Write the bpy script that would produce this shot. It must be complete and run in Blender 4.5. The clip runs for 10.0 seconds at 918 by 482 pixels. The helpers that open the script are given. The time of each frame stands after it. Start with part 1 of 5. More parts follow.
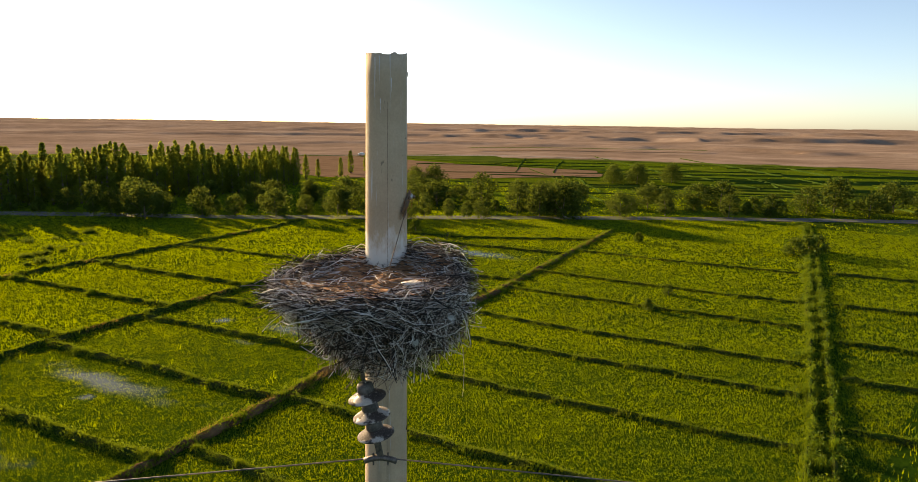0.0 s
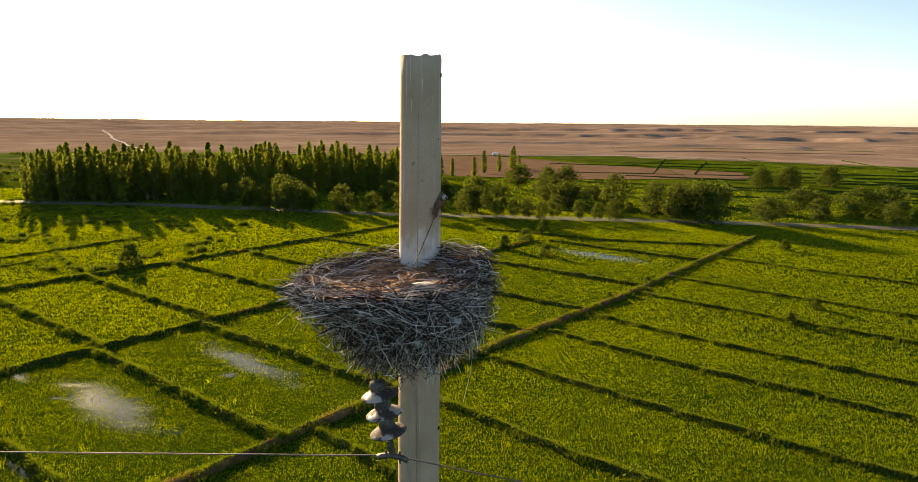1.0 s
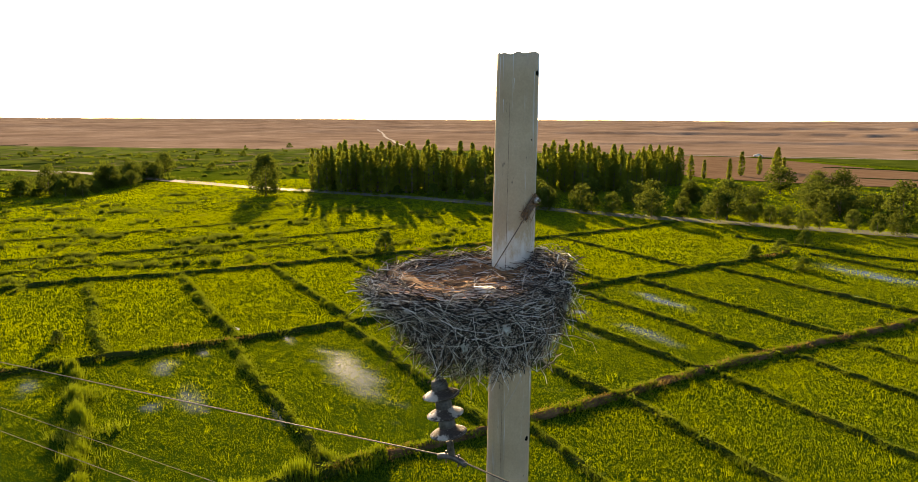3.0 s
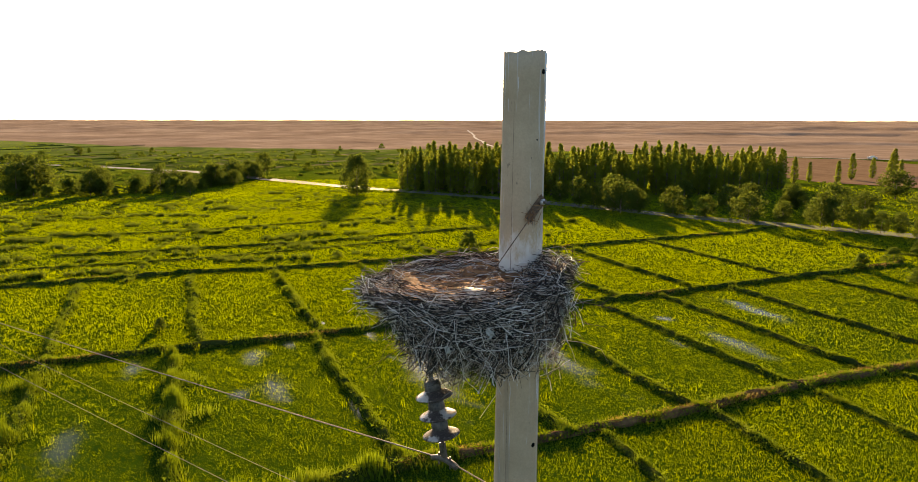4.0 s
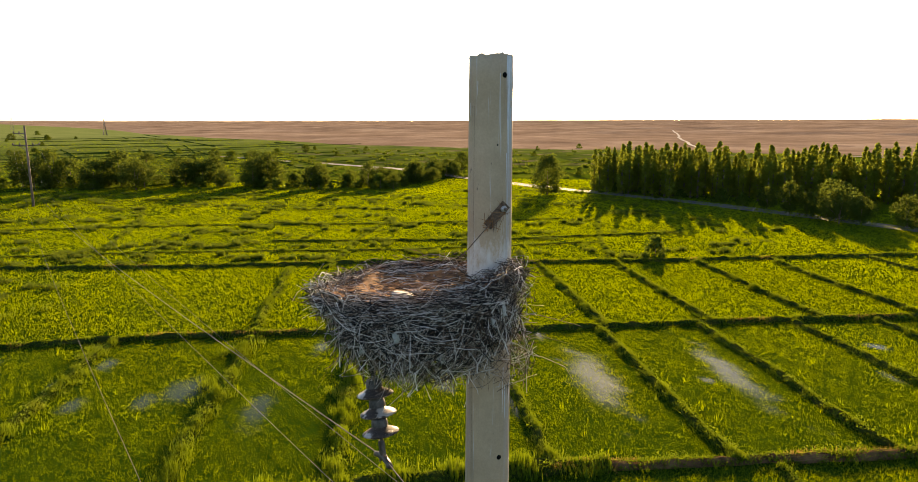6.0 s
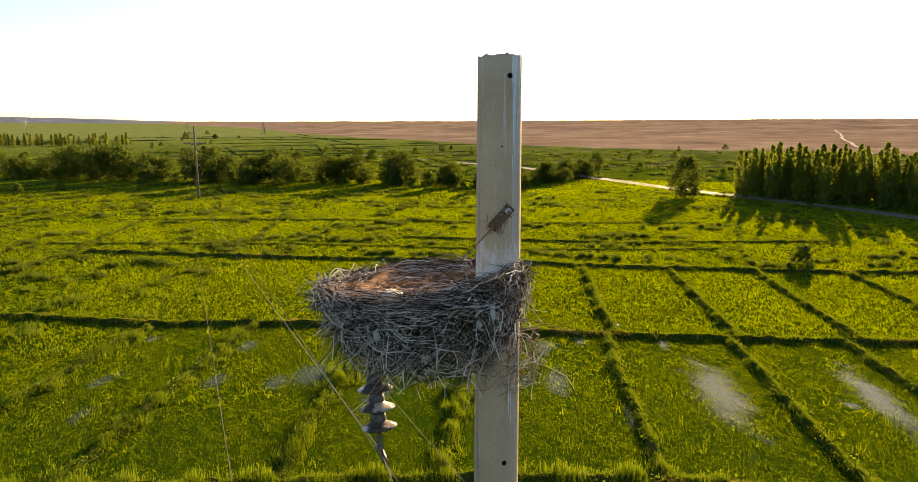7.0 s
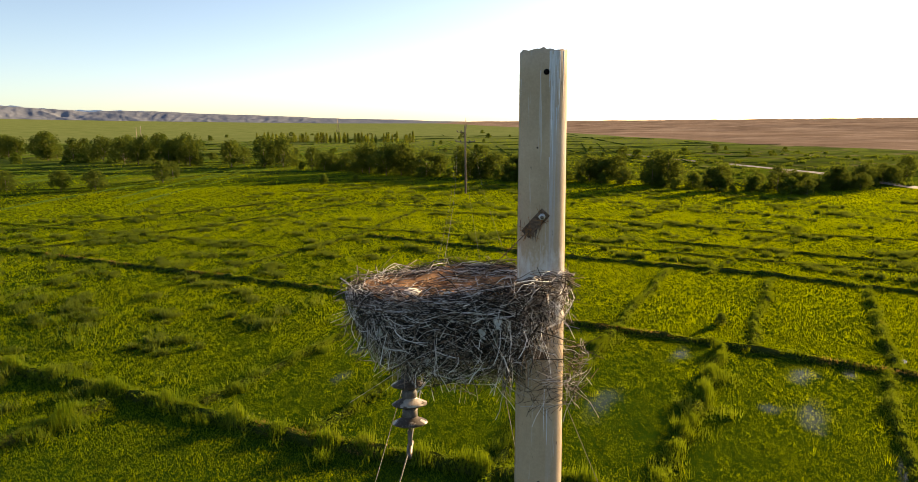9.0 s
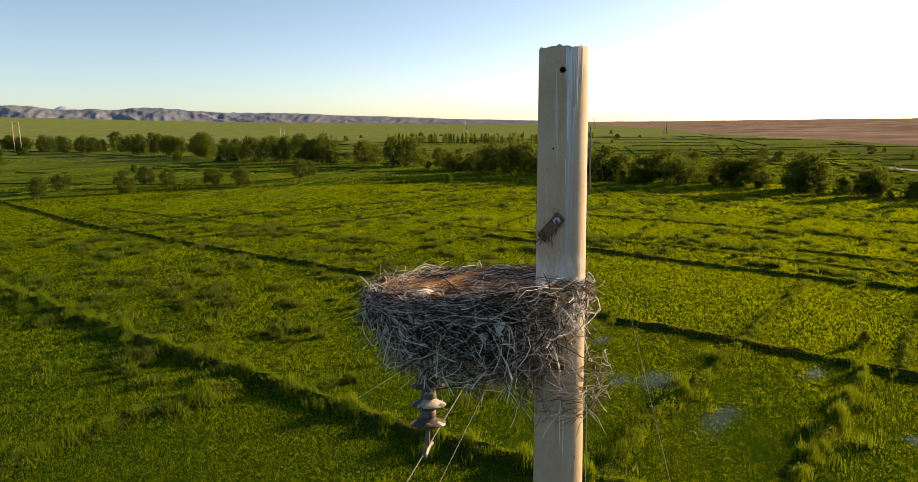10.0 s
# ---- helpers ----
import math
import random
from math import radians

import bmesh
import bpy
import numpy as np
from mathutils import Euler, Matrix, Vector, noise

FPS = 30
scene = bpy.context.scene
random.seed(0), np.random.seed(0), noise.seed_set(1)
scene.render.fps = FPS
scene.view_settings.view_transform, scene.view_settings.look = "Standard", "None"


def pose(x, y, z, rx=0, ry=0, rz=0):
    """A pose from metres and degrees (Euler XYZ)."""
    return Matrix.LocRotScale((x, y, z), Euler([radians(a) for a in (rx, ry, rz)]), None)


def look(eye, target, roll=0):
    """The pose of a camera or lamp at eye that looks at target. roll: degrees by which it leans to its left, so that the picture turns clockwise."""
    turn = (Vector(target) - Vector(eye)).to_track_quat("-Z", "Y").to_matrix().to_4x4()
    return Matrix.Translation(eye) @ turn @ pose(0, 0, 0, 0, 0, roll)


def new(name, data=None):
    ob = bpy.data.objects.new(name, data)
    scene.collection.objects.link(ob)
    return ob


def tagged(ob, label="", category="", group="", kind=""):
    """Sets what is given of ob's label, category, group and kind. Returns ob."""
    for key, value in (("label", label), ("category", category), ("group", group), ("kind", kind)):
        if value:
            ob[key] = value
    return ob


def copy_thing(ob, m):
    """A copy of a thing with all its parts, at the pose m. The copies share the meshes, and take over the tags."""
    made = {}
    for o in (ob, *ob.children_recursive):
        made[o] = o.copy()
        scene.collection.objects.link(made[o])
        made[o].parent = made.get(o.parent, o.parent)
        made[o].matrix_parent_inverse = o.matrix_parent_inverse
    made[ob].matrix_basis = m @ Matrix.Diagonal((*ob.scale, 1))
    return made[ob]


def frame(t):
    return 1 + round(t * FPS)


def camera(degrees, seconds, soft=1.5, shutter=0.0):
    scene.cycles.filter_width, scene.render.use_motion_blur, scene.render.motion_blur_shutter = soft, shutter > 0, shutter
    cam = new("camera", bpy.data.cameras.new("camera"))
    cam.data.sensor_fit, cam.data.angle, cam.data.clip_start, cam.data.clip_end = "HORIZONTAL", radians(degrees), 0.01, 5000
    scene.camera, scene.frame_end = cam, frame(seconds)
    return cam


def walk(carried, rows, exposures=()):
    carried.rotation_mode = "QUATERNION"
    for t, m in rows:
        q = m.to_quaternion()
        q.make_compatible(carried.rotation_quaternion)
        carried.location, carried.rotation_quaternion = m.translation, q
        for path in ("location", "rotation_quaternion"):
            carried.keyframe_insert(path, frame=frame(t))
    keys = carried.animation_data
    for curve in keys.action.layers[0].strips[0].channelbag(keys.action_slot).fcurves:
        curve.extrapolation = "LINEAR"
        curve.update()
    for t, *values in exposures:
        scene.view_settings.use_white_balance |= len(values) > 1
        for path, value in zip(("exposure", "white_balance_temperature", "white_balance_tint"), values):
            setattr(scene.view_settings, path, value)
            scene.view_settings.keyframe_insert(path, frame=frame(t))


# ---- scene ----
cam = camera(69.6, 10.0, soft=0.45)
PATH = [
    (0, (2.911, -4.295, 16.921), (1.991, -2.553, 16.573), 0.85),
    (0.5, (3.273, -4.074, 16.927), (2.186, -2.433, 16.577), 0.67),
    (1, (3.535, -3.808, 16.937), (2.282, -2.289, 16.584), 0.58),
    (1.5, (3.78, -3.597, 16.936), (2.378, -2.216, 16.581), 0.5),
    (2, (3.98, -3.373, 16.941), (2.449, -2.136, 16.584), 0.42),
    (2.5, (4.104, -3.116, 16.951), (2.468, -2.024, 16.592), 0.4),
    (4, (4.427, -2.257, 16.946), (2.596, -1.536, 16.587), 0.1),
    (4.5, (4.611, -1.939, 16.943), (2.734, -1.348, 16.586), 0.1),
    (5, (4.693, -1.538, 16.955), (2.779, -1.082, 16.598), 0.0),
    (6.5, (4.832, -0.128, 16.985), (2.865, -0.166, 16.626), -0.2),
    (7, (4.78, 0.317, 16.987), (2.828, 0.067, 16.629), -0.3),
    (7.5, (4.677, 0.723, 16.988), (2.76, 0.278, 16.632), -0.4),
    (8, (4.551, 1.101, 16.987), (2.688, 0.466, 16.63), -0.4),
    (8.5, (4.394, 1.45, 16.984), (2.602, 0.635, 16.628), -0.5),
    (9, (4.174, 1.755, 16.979), (2.47, 0.77, 16.625), -0.6),
    (9.5, (3.946, 2.044, 16.978), (2.344, 0.9, 16.626), -0.6),
    (10, (3.705, 2.314, 16.97), (2.217, 1.024, 16.622), -0.8),
]
walk(cam, [(t, look(eye, target, roll)) for t, eye, target, roll in PATH], [(0, 1.3, 7900, 13), (2.5, 1.54, 8200, 14), (5, 1.66, 8200, 14), (7, 1.58, 8200, 14), (9, 1.36, 8200, 14), (10, 1.12, 7900, 13)])

# ---------------------------------------------------------------- light
SUN_AZ, SUN_EL = -71.0, 12.5          # degrees from +y towards +x, degrees above the horizon
world = bpy.data.worlds.new("sky")
scene.world = world
world.use_nodes = True
wn = world.node_tree.nodes
sky = wn.new("ShaderNodeTexSky")
sky.sky_type = "NISHITA"
sky.sun_disc = False
sky.sun_elevation = radians(SUN_EL)
sky.sun_rotation = radians(SUN_AZ)
sky.air_density, sky.dust_density, sky.ozone_density = 0.65, 0.7, 1.9
world.node_tree.links.new(sky.outputs[0], wn["Background"].inputs[0])
wn["Background"].inputs[1].default_value = 0.11
sun = new("sun", bpy.data.lights.new("sun", "SUN"))
sun.data.energy, sun.data.angle, sun.data.color = 5.0, radians(0.6), (1.0, 0.79, 0.50)
sun_way = Vector((math.sin(radians(SUN_AZ)) * math.cos(radians(SUN_EL)), math.cos(radians(SUN_AZ)) * math.cos(radians(SUN_EL)), math.sin(radians(SUN_EL))))
sun.matrix_world = look(sun_way * 50, (0, 0, 0))

# ---------------------------------------------------------------- materials


def rgba(c):
    return (c[0], c[1], c[2], 1.0)


def material(name):
    m = bpy.data.materials.new(name)
    m.use_nodes = True
    nt = m.node_tree
    nt.nodes.remove(nt.nodes["Principled BSDF"])
    return m, nt, nt.nodes["Material Output"]


def node(nt, kind, **values):
    n = nt.nodes.new(kind)
    for k, v in values.items():
        n.inputs[k.replace("_", " ")].default_value = v
    return n


def noise_of(nt, scale, detail=4.0, rough=0.55, vector=None, stretch=None):
    n = node(nt, "ShaderNodeTexNoise", Scale=scale, Detail=detail, Roughness=rough)
    if vector is None:
        vector = nt.nodes.new("ShaderNodeTexCoord").outputs["Object"]
    if stretch:
        mp = node(nt, "ShaderNodeMapping", Scale=stretch)
        nt.links.new(vector, mp.inputs["Vector"])
        vector = mp.outputs["Vector"]
    nt.links.new(vector, n.inputs["Vector"])
    return n.outputs["Fac"]


def ramp(nt, fac, stops):
    r = nt.nodes.new("ShaderNodeValToRGB")
    el = r.color_ramp.elements
    while len(el) < len(stops):
        el.new(0.5)
    for e, (p, c) in zip(el, stops):
        e.position, e.color = p, rgba(c)
    nt.links.new(fac, r.inputs[0])
    return r.outputs[0]


def blend(nt, fac, a, b, mode="MIX"):
    m = nt.nodes.new("ShaderNodeMix")
    m.data_type, m.blend_type = "RGBA", mode
    for sock, v in ((m.inputs[0], fac), (m.inputs[6], a), (m.inputs[7], b)):
        if isinstance(v, (int, float)):
            sock.default_value = v
        elif isinstance(v, tuple):
            sock.default_value = rgba(v)
        else:
            nt.links.new(v, sock)
    return m.outputs[2]


def principled(nt, out, colour, rough=0.8, metal=0.0, spec=0.4, bump=None, bump_d=0.01, bump_s=0.6):
    p = node(nt, "ShaderNodeBsdfPrincipled", Metallic=metal)
    p.inputs["Specular IOR Level"].default_value = spec
    for key, v in (("Base Color", colour), ("Roughness", rough)):
        if isinstance(v, tuple):
            p.inputs[key].default_value = rgba(v)
        elif isinstance(v, (int, float)):
            p.inputs[key].default_value = v
        else:
            nt.links.new(v, p.inputs[key])
    if bump is not None:
        b = node(nt, "ShaderNodeBump", Strength=bump_s, Distance=bump_d)
        nt.links.new(bump, b.inputs["Height"])
        nt.links.new(b.outputs[0], p.inputs["Normal"])
    nt.links.new(p.outputs[0], out.inputs[0])
    return p


def plain(name, c1, c2, scale, rough=0.8, metal=0.0, spec=0.4, bump_d=0.004, stretch=None, vary=0.0, fine=4.0):
    """Two colours in noise at two scales, with a fine bump."""
    m, nt, out = material(name)
    big = noise_of(nt, scale, 3.0, stretch=stretch)
    small = noise_of(nt, scale * fine, 5.0, 0.65, stretch=stretch)
    col = ramp(nt, big, ((0.3, c1), (0.7, c2)))
    col = blend(nt, 0.35, col, ramp(nt, small, ((0.3, (0.35, 0.35, 0.35)), (0.7, (0.75, 0.75, 0.75)))), "OVERLAY")
    if vary:
        info = nt.nodes.new("ShaderNodeObjectInfo")
        v = ramp(nt, info.outputs["Random"], ((0.0, (0.5 - vary,) * 3), (1.0, (0.5 + vary,) * 3)))
        col = blend(nt, 0.8, col, v, "OVERLAY")
    principled(nt, out, col, rough, metal, spec, small, bump_d)
    return m


def leafy(name, dark, mid, light, through_c, share=0.4, scale=0.05, gloss=0.01, plots=0.0, droop=0.0):
    """Leaves and blades: one colour an island, drifting over the field, with light let through."""
    m, nt, out = material(name)
    geo = nt.nodes.new("ShaderNodeNewGeometry")
    drift = noise_of(nt, scale, 4.0, 0.6, vector=geo.outputs["Position"])
    mixed = nt.nodes.new("ShaderNodeMath")
    mixed.operation = "MULTIPLY_ADD"
    nt.links.new(geo.outputs["Random Per Island"], mixed.inputs[0])
    mixed.inputs[1].default_value = 0.26
    sub = nt.nodes.new("ShaderNodeMath")
    sub.operation = "MULTIPLY_ADD"
    nt.links.new(drift, sub.inputs[0])
    sub.inputs[1].default_value = 2.1
    patch = noise_of(nt, scale * 7, 3.0, 0.6, vector=geo.outputs["Position"])
    sub2 = nt.nodes.new("ShaderNodeMath")
    sub2.operation = "MULTIPLY_ADD"
    nt.links.new(patch, sub2.inputs[0])
    sub2.inputs[1].default_value, sub2.inputs[2].default_value = 1.2, -1.33
    nt.links.new(sub2.outputs[0], sub.inputs[2])
    nt.links.new(sub.outputs[0], mixed.inputs[2])
    tone = mixed.outputs[0]
    if plots:       # each field has a tone of its own
        mp = node(nt, "ShaderNodeMapping", Scale=(0.030, 0.052, 0.0), Rotation=(0, 0, 0.08))
        nt.links.new(geo.outputs["Position"], mp.inputs["Vector"])
        vor = node(nt, "ShaderNodeTexVoronoi", Scale=1.0)
        nt.links.new(mp.outputs["Vector"], vor.inputs["Vector"])
        sep = nt.nodes.new("ShaderNodeSeparateColor")
        nt.links.new(vor.outputs["Color"], sep.inputs[0])
        lift = nt.nodes.new("ShaderNodeMath")
        lift.operation = "MULTIPLY_ADD"
        nt.links.new(sep.outputs[0], lift.inputs[0])
        lift.inputs[1].default_value, lift.inputs[2].default_value = plots, -0.5 * plots
        total = nt.nodes.new("ShaderNodeMath")
        nt.links.new(tone, total.inputs[0])
        nt.links.new(lift.outputs[0], total.inputs[1])
        tone = total.outputs[0]
    col = ramp(nt, tone, ((0.1, dark), (0.5, mid), (0.95, light)))
    d = nt.nodes.new("ShaderNodeBsdfDiffuse")
    tr = nt.nodes.new("ShaderNodeBsdfTranslucent")
    gl = node(nt, "ShaderNodeBsdfGlossy", Roughness=0.45)
    nt.links.new(col, d.inputs[0])
    if droop:       # drooping leaf ends turn the upper faces to the sky
        turn = nt.nodes.new("ShaderNodeVectorMath")
        turn.operation = "MULTIPLY_ADD"
        nt.links.new(geo.outputs["Normal"], turn.inputs[0])
        turn.inputs[1].default_value, turn.inputs[2].default_value = (1 - droop,) * 3, (0, 0, droop)
        norm = nt.nodes.new("ShaderNodeVectorMath")
        norm.operation = "NORMALIZE"
        nt.links.new(turn.outputs[0], norm.inputs[0])
        nt.links.new(norm.outputs[0], d.inputs["Normal"])
    nt.links.new(blend(nt, 0.6, col, through_c), tr.inputs[0])
    gl.inputs[0].default_value = (0.75, 0.85, 0.45, 1)
    m1 = node(nt, "ShaderNodeMixShader", Fac=share)
    nt.links.new(d.outputs[0], m1.inputs[1])
    nt.links.new(tr.outputs[0], m1.inputs[2])
    m2 = node(nt, "ShaderNodeMixShader", Fac=gloss)
    nt.links.new(m1.outputs[0], m2.inputs[1])
    nt.links.new(gl.outputs[0], m2.inputs[2])
    nt.links.new(m2.outputs[0], out.inputs[0])
    return m


RICE = leafy("rice", (0.015, 0.064, 0.003), (0.044, 0.130, 0.004), (0.145, 0.220, 0.006), (0.62, 0.71, 0.008), 0.43, 0.06, 0.008, 0.55, 0.78)
WEED = leafy("weed", (0.028, 0.070, 0.005), (0.065, 0.128, 0.007), (0.12, 0.15, 0.02), (0.27, 0.32, 0.014), 0.42, 0.25, 0.01)
DRY_GRASS = leafy("dry_grass", (0.09, 0.055, 0.02), (0.18, 0.105, 0.032), (0.30, 0.19, 0.06), (0.48, 0.32, 0.08), 0.45, 0.4)
POPLAR = leafy("poplar_leaf", (0.06, 0.095, 0.013), (0.115, 0.16, 0.02), (0.19, 0.225, 0.033), (0.46, 0.49, 0.05), 0.58, 0.4)
TREE = leafy("tree_leaf", (0.009, 0.026, 0.004), (0.020, 0.046, 0.007), (0.042, 0.070, 0.012), (0.21, 0.25, 0.03), 0.40, 0.3)
SCRUB = leafy("scrub_leaf", (0.022, 0.048, 0.006), (0.042, 0.078, 0.010), (0.075, 0.105, 0.018), (0.22, 0.27, 0.02), 0.4, 0.5)
BARK = plain("bark", (0.10, 0.075, 0.05), (0.19, 0.15, 0.11), 6.0, 0.9)
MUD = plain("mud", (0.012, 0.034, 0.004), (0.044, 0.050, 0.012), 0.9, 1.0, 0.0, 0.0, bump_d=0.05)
EARTH = plain("bare_earth", (0.045, 0.028, 0.014), (0.16, 0.092, 0.045), 1.1, 1.0, 0.0, 0.0, bump_d=0.05)
ASPHALT = plain("asphalt", (0.055, 0.055, 0.055), (0.105, 0.10, 0.095), 0.3, 0.8, 0.0, 0.25, bump_d=0.004, fine=20)
TRACK_DUST = plain("track_dust", (0.50, 0.44, 0.37), (0.64, 0.57, 0.49), 0.2, 1.0, 0.0, 0.0, bump_d=0.03, fine=8)
GRAVEL = plain("gravel", (0.25, 0.215, 0.185), (0.37, 0.325, 0.28), 0.4, 1.0, 0.0, 0.0, bump_d=0.03, fine=12)
PLOUGHED = plain("ploughed_soil", (0.15, 0.093, 0.055), (0.22, 0.14, 0.085), 0.05, 1.0, 0.0, 0.0, bump_d=0.1, stretch=(1, 6, 1))
CROP = plain("far_crop", (0.035, 0.058, 0.008), (0.085, 0.11, 0.014), 0.08, 1.0, 0.0, 0.0, 0.1, fine=14)
BANK_GRASS = plain("bank_grass", (0.020, 0.044, 0.006), (0.050, 0.078, 0.012), 0.12, 1.0, 0.0, 0.0, 0.1, fine=14)
STEEL = plain("steel", (0.10, 0.085, 0.075), (0.20, 0.17, 0.15), 30.0, 0.55, 0.8)
WIRE = plain("wire", (0.07, 0.066, 0.06), (0.13, 0.12, 0.11), 20.0, 0.7, 0.3, 0.3)
# near black put on flat discs in place of the shade in bolt holes
HOLE_SHADE = plain("hole", (0.006, 0.005, 0.005), (0.012, 0.011, 0.01), 40.0, 1.0, 0.0, 0.0)
LIME = plain("lime_run", (0.50, 0.52, 0.55), (0.74, 0.76, 0.79), 30.0, 0.9, stretch=(1, 1, 0.1))
RUST = plain("rust", (0.07, 0.042, 0.028), (0.24, 0.16, 0.11), 35.0, 0.9, 0.2)
DARK_GLAZE = plain("dark_glaze", (0.03, 0.02, 0.016), (0.09, 0.06, 0.045), 14.0, 0.35, 0.0, 0.5, 0.001)
CAP = plain("cap", (0.07, 0.062, 0.055), (0.17, 0.155, 0.14), 22.0, 0.7, 0.5)
STRAW = plain("straw", (0.10, 0.038, 0.015), (0.44, 0.22, 0.09), 9.0, 0.95, bump_d=0.02, fine=8)
# near black: the shade deep between the sticks is put into this colour
NEST_CORE_SHADE = plain("nest_core_shade", (0.012, 0.009, 0.007), (0.04, 0.03, 0.022), 14.0, 1.0, bump_d=0.02)
CLOTH = plain("cloth", (0.30, 0.31, 0.29), (0.48, 0.48, 0.45), 12.0, 0.95)
PALE = plain("pale_stone", (0.55, 0.47, 0.38), (0.74, 0.66, 0.56), 20.0, 0.8)
# aerial haze is put into these two base colours: bluish ridge, near-sky peaks
HAZY_HILL = plain("hazy_hill", (0.14, 0.16, 0.205), (0.20, 0.215, 0.245), 0.004, 1.0, 0.0, 0.0, bump_d=1.0, fine=5)
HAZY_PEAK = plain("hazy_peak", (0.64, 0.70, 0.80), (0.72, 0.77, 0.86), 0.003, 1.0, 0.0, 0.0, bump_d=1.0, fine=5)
GALVANISED = plain("galvanised", (0.32, 0.32, 0.33), (0.55, 0.55, 0.56), 60.0, 0.4, 0.7)
# brown stain under the strap; also the painted backlit tone of the far pole
GRIME_AND_BACKLIT = plain("grime", (0.11, 0.08, 0.06), (0.22, 0.165, 0.125), 20.0, 0.95, stretch=(1, 1, 0.1))
CAR_PAINT = plain("car_paint", (0.50, 0.49, 0.47), (0.60, 0.59, 0.57), 3.0, 0.35, 0.0, 0.5)
DARK_GLASS = plain("dark_glass", (0.015, 0.017, 0.02), (0.03, 0.032, 0.035), 2.0, 0.1, 0.0, 0.6)
RUBBER = plain("rubber", (0.02, 0.02, 0.02), (0.04, 0.04, 0.04), 20.0, 0.9)


def concrete_material():
    m, nt, out = material("concrete")
    big = noise_of(nt, 3.0, 4.0)
    grain = noise_of(nt, 60.0, 4.0, 0.7)
    col = ramp(nt, big, ((0.3, (0.42, 0.31, 0.205)), (0.7, (0.52, 0.395, 0.27))))
    col = blend(nt, 0.16, col, ramp(nt, grain, ((0.35, (0.3, 0.3, 0.3)), (0.65, (0.7, 0.7, 0.7)))), "OVERLAY")
    # pale lime runs from the broken head, and grime streaks
    run = noise_of(nt, 1.0, 5.0, 0.7, stretch=(26, 26, 0.9))
    runs = ramp(nt, run, ((0.60, (0, 0, 0)), (0.70, (1, 1, 1))))
    col = blend(nt, runs, col, (0.58, 0.57, 0.55))
    grime = noise_of(nt, 1.0, 4.0, 0.6, stretch=(9, 9, 0.5))
    col = blend(nt, ramp(nt, grime, ((0.55, (0, 0, 0)), (0.8, (0.55, 0.55, 0.55)))), col, (0.17, 0.14, 0.115))
    # whitewash of droppings on the shaft above the nest
    sep = nt.nodes.new("ShaderNodeSeparateXYZ")
    nt.links.new(nt.nodes.new("ShaderNodeTexCoord").outputs["Object"], sep.inputs[0])
    blot = noise_of(nt, 1.0, 5.0, 0.7, stretch=(11, 11, 5))
    up = nt.nodes.new("ShaderNodeMapRange")
    for i, v in ((1, 16.45), (2, 15.85), (3, -0.35), (4, 0.30)):
        up.inputs[i].default_value = v
    nt.links.new(sep.outputs[2], up.inputs[0])
    low = nt.nodes.new("ShaderNodeMath")
    low.operation = "GREATER_THAN"
    nt.links.new(sep.outputs[2], low.inputs[0])
    low.inputs[1].default_value = 15.6
    mixv = nt.nodes.new("ShaderNodeMath")
    mixv.operation = "ADD"
    nt.links.new(blot, mixv.inputs[0])
    nt.links.new(up.outputs[0], mixv.inputs[1])
    both = nt.nodes.new("ShaderNodeMath")
    both.operation = "MULTIPLY"
    nt.links.new(mixv.outputs[0], both.inputs[0])
    nt.links.new(low.outputs[0], both.inputs[1])
    col = blend(nt, ramp(nt, both.outputs[0], ((0.52, (0, 0, 0)), (0.72, (0.85, 0.85, 0.85)))), col, (0.66, 0.63, 0.58))
    # bluish lime wash down one side from the broken head
    ang = nt.nodes.new("ShaderNodeMath")
    ang.operation = "ARCTAN2"
    nt.links.new(sep.outputs[1], ang.inputs[0])
    nt.links.new(sep.outputs[0], ang.inputs[1])
    side = ramp(nt, ang.outputs[0], ((0.66, (0, 0, 0)), (0.74, (1, 1, 1)), (0.98, (0.9, 0.9, 0.9)), (1.0, (0.4, 0.4, 0.4))))
    wash = noise_of(nt, 1.0, 6.0, 0.7, stretch=(34, 34, 1.3))
    lime = ramp(nt, wash, ((0.40, (0.08, 0.08, 0.08)), (0.52, (0.45, 0.45, 0.45)), (0.66, (0.95, 0.95, 0.95))))
    high = nt.nodes.new("ShaderNodeMapRange")
    for i, v in ((1, 15.7), (2, 16.9), (3, 0.25), (4, 0.95)):
        high.inputs[i].default_value = v
    nt.links.new(sep.outputs[2], high.inputs[0])
    col = blend(nt, blend(nt, 1.0, blend(nt, 1.0, side, lime, "MULTIPLY"), high.outputs[0], "MULTIPLY"), col, (0.50, 0.55, 0.62))
    # small pits and scuffs
    pit = noise_of(nt, 22.0, 3.0, 0.6, stretch=(1, 1, 0.45))
    col = blend(nt, ramp(nt, pit, ((0.69, (0, 0, 0)), (0.73, (0.7, 0.7, 0.7)))), col, (0.10, 0.08, 0.065))
    principled(nt, out, col, 0.9, 0.0, 0.3, grain, 0.002)
    return m


CONCRETE = concrete_material()


